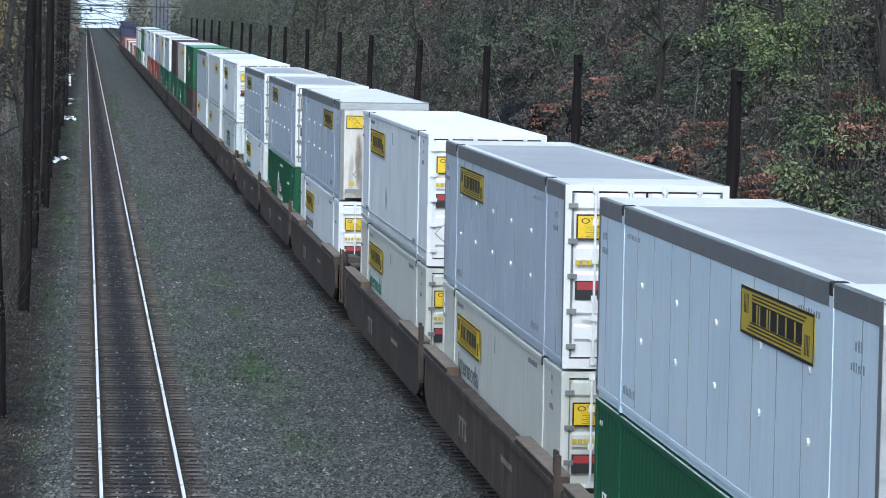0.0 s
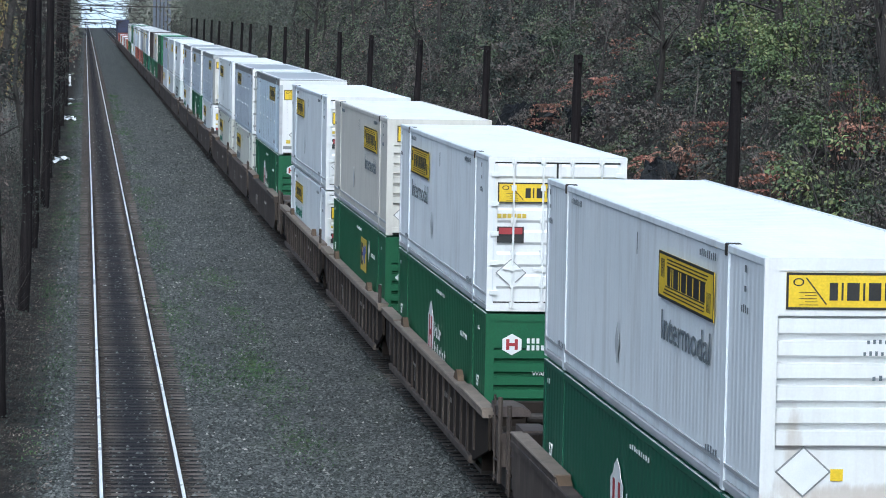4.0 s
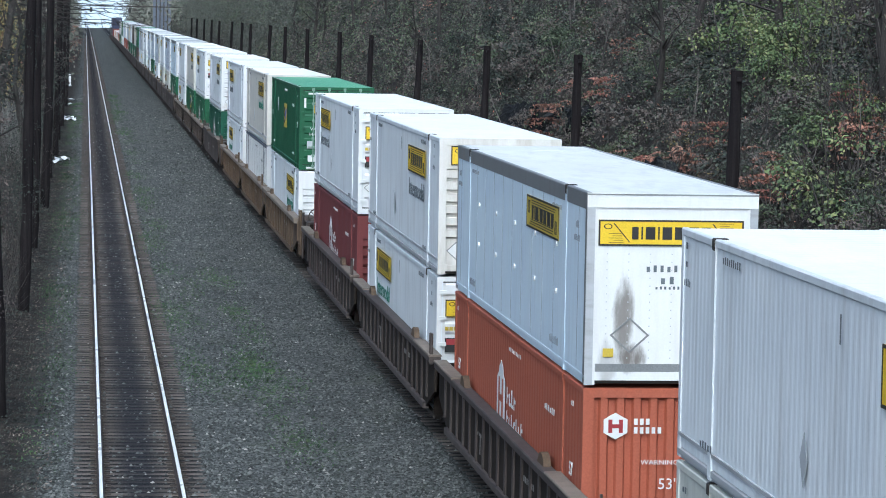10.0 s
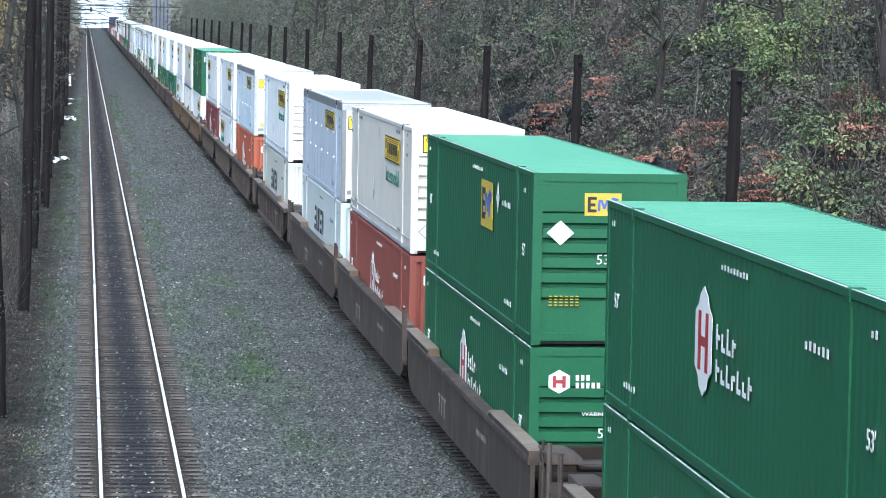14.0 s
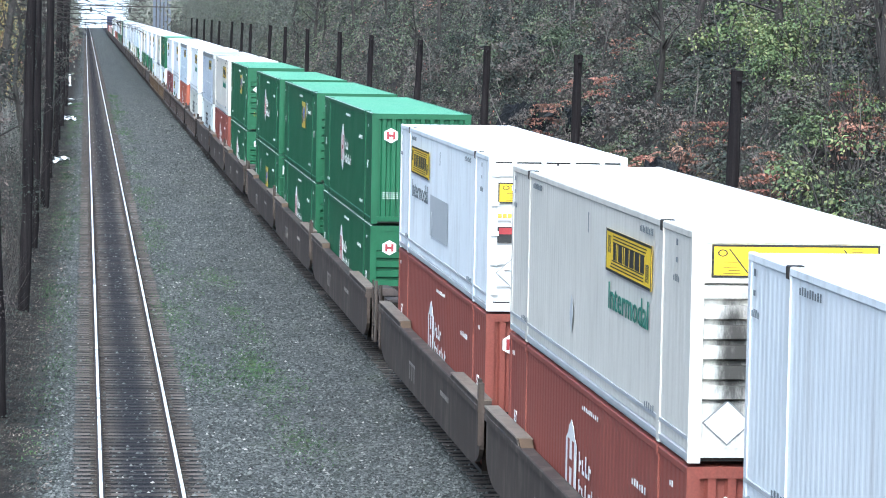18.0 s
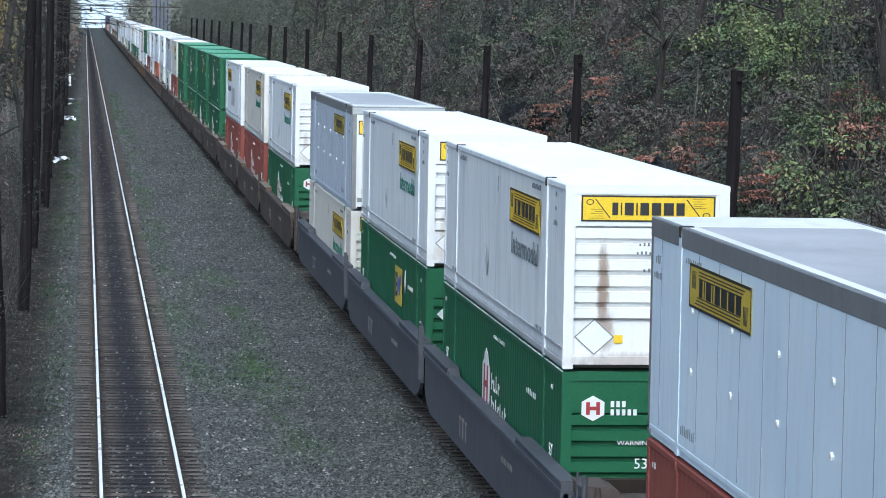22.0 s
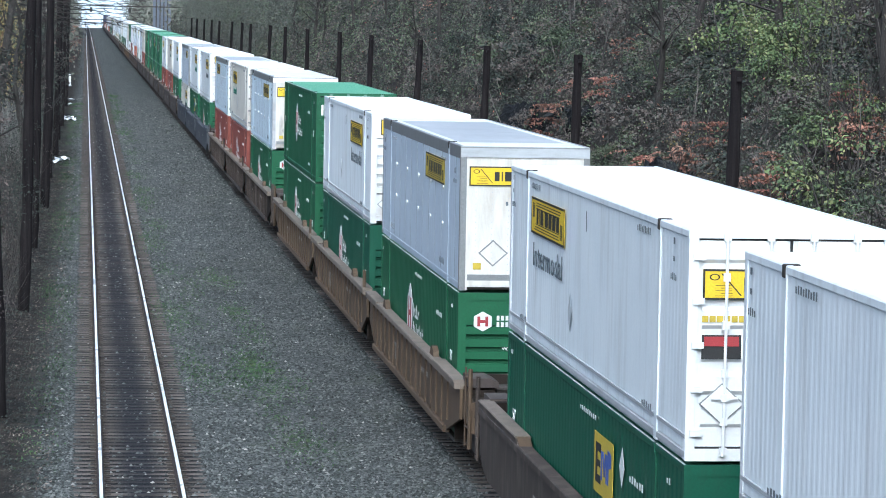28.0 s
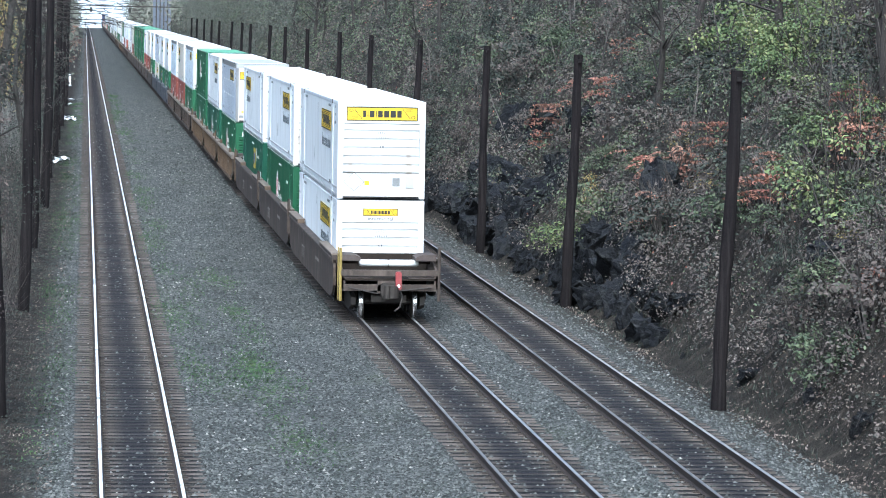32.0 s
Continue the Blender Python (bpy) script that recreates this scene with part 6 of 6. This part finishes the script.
def undergrowth(name, n, tint, size, top, seed, label, x0=7.0, x1=21.0, y0=50, y1=345, grow=1.4, gaps=0.55):
    """Low growth over the slope in uneven mounds with dark gaps between."""
    g = np.random.default_rng(seed)
    y = y0 + (y1 - y0) * g.random(n) ** grow
    x = x0 + (x1 - x0) * g.random(n) ** 0.9

    def mound(x, y):
        w = 0.30 * np.sin(1.9 * x + 0.8 * y + seed) * np.sin(1.3 * y - 1.1 * x + 2 * seed) + 0.34 * np.sin(0.8 * x + 0.33 * y + 3 * seed) * np.sin(0.5 * y - 0.6 * x + seed) + 0.16 * np.sin(4.1 * x - 2.3 * y + seed) * np.sin(3.3 * y + 2.7 * x)
        return np.clip(0.5 + w, 0, 1)
    wave = mound(x, y)
    keep = g.random(n) < np.clip((wave - gaps + 0.35) / 0.4, 0.04, 1)
    x, y, wave = x[keep], y[keep], wave[keep]
    n = len(x)
    slope_x, slope_y = (mound(x + 0.1, y) - wave) / 0.1, (mound(x, y + 0.1) - wave) / 0.1
    z = land(x, y) + (0.25 + 0.75 * g.random(n) ** 0.5) * top * (0.08 + 1.25 * wave ** 1.5)
    out = np.stack([-slope_x * top - 0.45, -slope_y * top - 0.15, np.full(n, 0.9)], -1)
    me = leaves_at(name, np.stack([x, y, z], -1), out, 0.38, size * (1 + 0.004 * (y[:, None] - y0)), g)
    me.materials.append(LEAF[tint])
    tagged(new(name, me), label, "undergrowth", kind="stuff")


undergrowth("undergrowth", 130000, "dark", 0.047, 1.5, 1, "dark green undergrowth on the slope", 7.4, gaps=0.5)
undergrowth("undergrowth", 90000, "brown", 0.045, 1.4, 2, "dry brown undergrowth on the slope", 7.5)
undergrowth("undergrowth", 75000, "green", 0.047, 1.8, 3, "green undergrowth on the slope", 8.0, gaps=0.6)
undergrowth("undergrowth", 5000, "lime", 0.04, 1.8, 4, "yellow-green leaves in the undergrowth", 9.5, 21, 55, 130, gaps=0.8)
undergrowth("undergrowth", 6000, "orange", 0.045, 1.2, 5, "orange autumn leaves in the undergrowth", 7.5, 20, 58, 260, gaps=0.85)
undergrowth("undergrowth", 30000, "hazeleaf", 0.045, 1.7, 31, "pale grey-green leaves among the saplings", 11.5, 21.0, 60, 200, gaps=0.65)
undergrowth("foot_growth", 34000, "brown", 0.040, 1.3, 21, "dry tangled growth over the rocks", 7.1, 9.6, 56, 170, gaps=0.62)
undergrowth("verge_litter", 22000, "dark", 0.032, 0.10, 23, "dark fallen leaves on the verge below the poles", -11.6, -9.15, 58, 260)
undergrowth("verge_litter", 7000, "litterleaf", 0.032, 0.10, 24, "pale fallen leaves on the verge below the poles", -11.6, -9.3, 58, 200)
undergrowth("leaf_litter", 15000, "litterleaf", 0.032, 0.10, 10, "pale fallen leaves at the foot of the slope", 6.2, 9.0, 56, 170)


def stalks(name, n, seed, x0, x1, y0, y1, tall, label, width=0.006, tint="twig"):
    """Thin bare stems and twigs, each a narrow blade."""
    g = np.random.default_rng(seed)
    x, y = g.uniform(x0, x1, n), y0 + (y1 - y0) * g.random(n) ** 1.3
    base = np.stack([x, y, land(x, y) + g.random(n) * 0.6], -1)
    h = tall * g.uniform(0.25, 1.0, n)
    tip = base + np.stack([g.normal(size=n) * 0.35 * h, g.normal(size=n) * 0.35 * h, h], -1)
    mid = (base + tip) / 2 + g.normal(size=(n, 3)) * 0.06
    a = g.uniform(0, 6.28, n)
    w = (width * (1 + 0.004 * (y - y0)))[:, None] * np.stack([np.cos(a), np.sin(a), 0 * a], -1)
    q = np.concatenate([np.stack([base - w, base + w, mid + w * 0.8, mid - w * 0.8], 1), np.stack([mid - w * 0.8, mid + w * 0.8, tip + w * 0.3, tip - w * 0.3], 1)])
    me = quads_mesh(name, q)
    me.materials.append(LEAF[tint])
    tagged(new(name, me), label, "twigs", kind="stuff")


stalks("bare_twigs", 19000, 12, 7.2, 20, 52, 300, 0.75, "bare grey twigs and stems on the slope")
stalks("sapling_stems", 260, 13, 9.5, 20, 60, 200, 4.5, "thin bare saplings on the slope", 0.02)
stalks("dry_stalks", 900, 15, -14.0, -11.9, 158, 178, 3.6, "pale dry stalks hanging over the bank", 0.012, "palestalk")
stalks("bank_twigs", 7000, 14, -15, -10.9, 66, 300, 2.6, "pale dry stalks on the bank")
undergrowth("bank_growth", 30000, "brown", 0.035, 1.6, 6, "dry brown growth at the foot of the bank", -16.5, -11.2, 62, 300)
undergrowth("bank_growth", 18000, "dark", 0.038, 2.6, 7, "dark growth between the poles", -16.5, -11.0, 66, 300)
far_woods("woods", 9, 26, 300, 620, 16000, "green", 0.10, 6, 1, "distant dark green woods on the hill")
far_woods("woods", 8.5, 24, 280, 620, 190000, "hazeleaf", 0.07, 7, 2, "distant grey-brown autumn woods on the hill")
far_woods("woods", 7.6, 32, 600, 1250, 50000, "farhaze", 0.30, 11, 3, "distant pale woods at the end of the cutting", 3.2)
far_woods("woods", -30, -11.6, 330, 1150, 40000, "farhaze", 0.26, 9, 4, "distant autumn woods beside the line", 2.8)
far_woods("woods", -28, -13.5, 120, 380, 22000, "green", 0.09, 6, 5, "late autumn leaves on the bank", 1.6)
far_woods("woods", -17, -13.6, 165, 235, 11000, "gold", 0.07, 8, 6, "golden autumn leaves on the bank", 1.2)

# thin dark trunks and ivy among the poles on the near bank
for i in range(9):
    y = 110 + 24 * i + rnd.uniform(-3, 3)
    tree(3, -11.8 - rnd.random() * 2.0, y, rnd.uniform(0.9, 1.3))
undergrowth("ivy", 26000, "dark", 0.03, 4.2, 8, "dark ivy and brambles climbing between the poles", -12.2, -10.7, 98, 330, 1.0)

# ivy round the tall poles
for i in range(11):
    g = np.random.default_rng(90 + i)
    y = 69.0 + 24.4 * i
    z = g.uniform(1.0, 8.5, 14)
    c = np.stack([np.full(14, -10.6 + 0.1 * (i % 2)) + g.normal(size=14) * 0.12, y + g.normal(size=14) * 0.12, z], -1)
    p, d = on_shells(g, c, g.uniform(0.12, 0.38, 14), 700, 1.6)
    me = leaves_at("climbing_ivy", p, d, 0.5, 0.035, g)
    me.materials.append(LEAF["dark" if i % 3 else "brown"])
    tagged(new("climbing_ivy", me), "dark ivy and dry creeper climbing an old wooden pole", "ivy", kind="stuff")

# overhanging bare branches
limb_tree = tagged(new("bare_tree"), "leafless tree whose twigs hang over the track", "tree")
sh = Shape().tube([(-13.5, 170, 0), (-13.2, 170, 5), (-12.6, 170, 9.5), (-12, 170, 14)], [0.28, 0.24, 0.2, 0.12], 8)
part("trunk", sh, "bark", limb_tree)
g = random.Random(11)
sh = Shape()
for i in range(12):
    z0 = 7.75 + 0.17 * i
    pts = [Vector((-12.6, 170 + 0.3 * i, z0 + 0.4))]
    for k in range(1, 8):
        pts.append(Vector((-12.6 + k * (0.85 + 0.13 * g.random()), 170 + g.uniform(-1, 1), z0 + 0.4 - 0.05 * k + g.uniform(-0.14, 0.14))))
    sh.tube(pts, [0.05 - 0.006 * k for k in range(8)], 5, False)
    for k in range(2, 8):
        for _ in range(4):
            e = pts[k] + Vector((g.uniform(0.1, 0.8), g.uniform(-0.5, 0.5), g.uniform(-0.5, 0.2)))
            sh.tube([pts[k], pts[k].lerp(e, 0.5) + Vector((0, 0, g.uniform(-0.06, 0.06))), e], [0.014, 0.010, 0.005], 4, False)
tagged(part("branches", sh, "bark", limb_tree), kind="stuff")

# signal bridge far down the line
bridge = tagged(new("signal_bridge"), "dark steel signal bridge across the tracks far away", "signal bridge")
part("girder", Shape().box(-12.5, 11.3, 620, 620.5, 9.15, 9.35), "iron", bridge)
for x in (-12.5, 11.0):
    part("leg", Shape().box(x, x + 0.3, 620, 620.4, -0.6, 9.0), "iron", bridge)
for x in (-7.6, 0.0):
    part("signal_head", Shape().cbox(x - 0.25, x + 0.25, 619.6, 620.0, 8.0, 9.0, 0.06), "black", bridge)

# sheet-pile pier of the far overpass
pier = tagged(new("bridge_pier"), "dark blue-grey bridge pier with upright steel columns far away", "bridge pier")
for i in range(5):
    part("column", Shape().cbox(5.7 + 0.82 * i, 6.3 + 0.82 * i, 671, 671.7, -0.6, 13.0, 0.1), "slate", pier)
part("wall", Shape().box(5.8, 9.6, 671.3, 671.6, -0.6, 12.6), "iron", pier)

# pale litter by the left bank
for i, (x, y, s) in enumerate(((-10.0, 185, 0.55), (-10.25, 182, 0.35), (-9.95, 251, 0.6), (-10.0, 256, 0.45), (-10.2, 290, 0.4), (-10.1, 305, 0.4))):
    bm = bmesh.new()
    bmesh.ops.create_grid(bm, x_segments=9, y_segments=9, size=s)
    for v in bm.verts:
        v.co.x *= 0.8 + 0.3 * noise.noise(v.co * 2 + Vector((i, 0, 0)))
        v.co.z = 0.12 + 0.22 * noise.noise(v.co * 3.1 + Vector((0, i, 0))) + 0.1
    me = bpy.data.meshes.new("plastic_sheet")
    bm.to_mesh(me)
    bm.free()
    me.materials.append(M["litter"])
    ob = tagged(new("plastic_sheet", me), "crumpled white plastic sheet on the stony verge", "litter", "litter on the verge")
    ob.location = (x, y, float(land(x, y)))
post = tagged(new("marker_post"), "short white marker post beside the track", "marker post")
part("post", Shape().cbox(-0.18, 0.18, -0.08, 0.08, 0, 1.35, 0.03), "markwhite", post)
part("foot", Shape().box(-0.25, 0.25, -0.15, 0.15, -0.1, 0.06), "patch", post)
post.location = (-10.5, 365, float(land(-10.5, 365)))


# ---- weeds and stones ----
def tufts(name, spots, blades, h, seed, tint, label):
    g = np.random.default_rng(seed)
    out = []
    for x, y, r in spots:
        px, py = x + g.normal(size=blades) * r * 0.8, y + g.normal(size=blades) * r * 6
        pz = land(px, py)
        a = g.uniform(0, 6.28, blades)
        w, hh = 0.02, h * g.uniform(0.4, 1.2, blades)
        d = np.stack([np.cos(a) * w, np.sin(a) * w, 0 * a], -1)
        tip = np.stack([px + g.normal(size=blades) * 0.06, py + g.normal(size=blades) * 0.06, pz + hh], -1)
        base = np.stack([px, py, pz], -1)
        out.append(np.stack([base - d, base + d, tip], 1))
    me = quads_mesh(name, np.concatenate(out).reshape(-1, 3), 3)
    me.materials.append(LEAF[tint])
    tagged(new(name, me), label, "weeds", kind="stuff")


gr = np.random.default_rng(9)
spots = [(-5.9 + gr.normal() * 0.25, y, 0.35) for y in gr.uniform(75, 330, 70)] + [(-4.2 + gr.normal() * 0.3, y, 0.3) for y in gr.uniform(58, 110, 26)] + [(-9.5 + gr.normal() * 0.2, y, 0.35) for y in gr.uniform(60, 300, 60)]
tufts("weeds", spots, 190, 0.055, 3, "grass", "low green weeds in the ballast")
spots = [(6.8 + abs(gr.normal()) * 0.5, y, 0.4) for y in gr.uniform(56, 200, 90)]
tufts("dry_grass", spots, 60, 0.16, 4, "dark", "dry grass and leaf litter along the hill foot")


def stones(name, seed, n, x0, x1, y0, y1, size, label):
    g = np.random.default_rng(seed)
    x = g.uniform(x0, x1, n)
    y = y0 + (y1 - y0) * g.random(n) ** 2.0
    keep = g.random(n) < np.clip((y1 - y) / (0.55 * (y1 - y0)), 0, 1)
    for c, _ in TRACKS:
        on = np.abs(x - c) < 1.3
        keep &= ~on | (g.random(n) < 0.16)
    x, y = x[keep], y[keep]
    n = len(x)
    c = np.stack([x, y, land(x, y) + 0.005], -1)
    octa = np.array([(1, 0, 0), (0, 1, 0), (-1, 0, 0), (0, -1, 0), (0, 0, 0.8), (0, 0, -0.5)], float)
    tri = np.array([(0, 1, 4), (1, 2, 4), (2, 3, 4), (3, 0, 4)])
    s = size * g.uniform(0.5, 1.35, (n, 1, 1)) * (1 + 0.004 * np.clip(y - 80, 0, None))[:, None, None]
    ang = g.uniform(0, 6.28, n)
    v = octa[None] * (1 + 0.45 * g.normal(size=(n, 6, 1)) * 0.6) * s
    rx = v[..., 0] * np.cos(ang)[:, None] - v[..., 1] * np.sin(ang)[:, None]
    ry = v[..., 0] * np.sin(ang)[:, None] + v[..., 1] * np.cos(ang)[:, None]
    v = np.stack([rx, ry, v[..., 2]], -1) + c[:, None]
    me = bpy.data.meshes.new(name)
    vv = v.reshape(-1, 3).astype(np.float32)
    ff = (tri[None] + 6 * np.arange(n)[:, None, None]).reshape(-1)
    me.vertices.add(len(vv))
    me.vertices.foreach_set("co", vv.ravel())
    me.loops.add(len(ff))
    me.loops.foreach_set("vertex_index", ff.astype(np.int32))
    me.polygons.add(len(ff) // 3)
    me.polygons.foreach_set("loop_start", np.arange(len(ff) // 3, dtype=np.int32) * 3)
    me.update(calc_edges=True)
    me.materials.append(M["stones"])
    tagged(new(name, me), label, "gravel", kind="stuff")


stones("ballast_stones", 1, 150000, -9.6, 6.4, 54, 340, 0.037, "loose grey crushed-stone ballast")
stones("loose_stones", 2, 500, -10.0, -5.9, 56, 150, 0.045, "pale loose stones along the track")


# ---- ties, last ----
tie_me = Shape().prism([(-0.115, -0.175), (0.115, -0.175), (0.115, -0.012), (0.10, 0.0), (-0.10, 0.0), (-0.115, -0.012)], "x", -1.28, 1.28).mesh("tie")
tie_me.materials.append(M["tie"])
for (xc, z), base in zip(TRACKS, track_bases):
    rt = random.Random(int(xc * 10))
    rest, plates = Shape(), Shape()
    y, i = 52.0, 0
    while y < 1000:
        dy, turn, dx = rt.uniform(-0.035, 0.035), rt.uniform(-0.012, 0.012), rt.uniform(-0.05, 0.05)
        if i < 195:
            t = new("tie", tie_me)
            t.parent = base
            t.matrix_basis = Matrix.LocRotScale((xc + dx, y + dy, z - 0.182 + rt.uniform(-0.010, 0.006)), Euler((0, 0, turn)), None)
            for s in (-0.7525, 0.7525):
                plates.box(xc + s - 0.19, xc + s + 0.19, y + dy - 0.09, y + dy + 0.09, z - 0.184, z - 0.168)
                plates.box(xc + s - 0.10, xc + s - 0.07, y + dy - 0.02, y + dy + 0.02, z - 0.168, z - 0.145)
                plates.box(xc + s + 0.07, xc + s + 0.10, y + dy - 0.02, y + dy + 0.02, z - 0.168, z - 0.145)
        else:
            rest.box(dx - 1.28, dx + 1.28, y + dy - 0.11, y + dy + 0.11, z - 0.35, z - 0.182)
        y += 0.52
        i += 1
    tagged(part("tie_rows", rest, "tiefar", base, "dark wooden ties further along"), kind="stuff").location.x = xc
    tagged(part("tie_plates", plates, "plate", base, "rusty tie plates and spikes"), kind="stuff")


# ---- what moves ----
def motions():
    for thing, offset, z, turned in moving:
        walk(thing, [(t, pose(0, s + offset, z, 0, 0, 180 if turned else 0)) for t, s in RUN])
    walk(marker, [(t, pose(0.2, s + MARK_AT, 0.92)) for t, s in RUN])


motions()
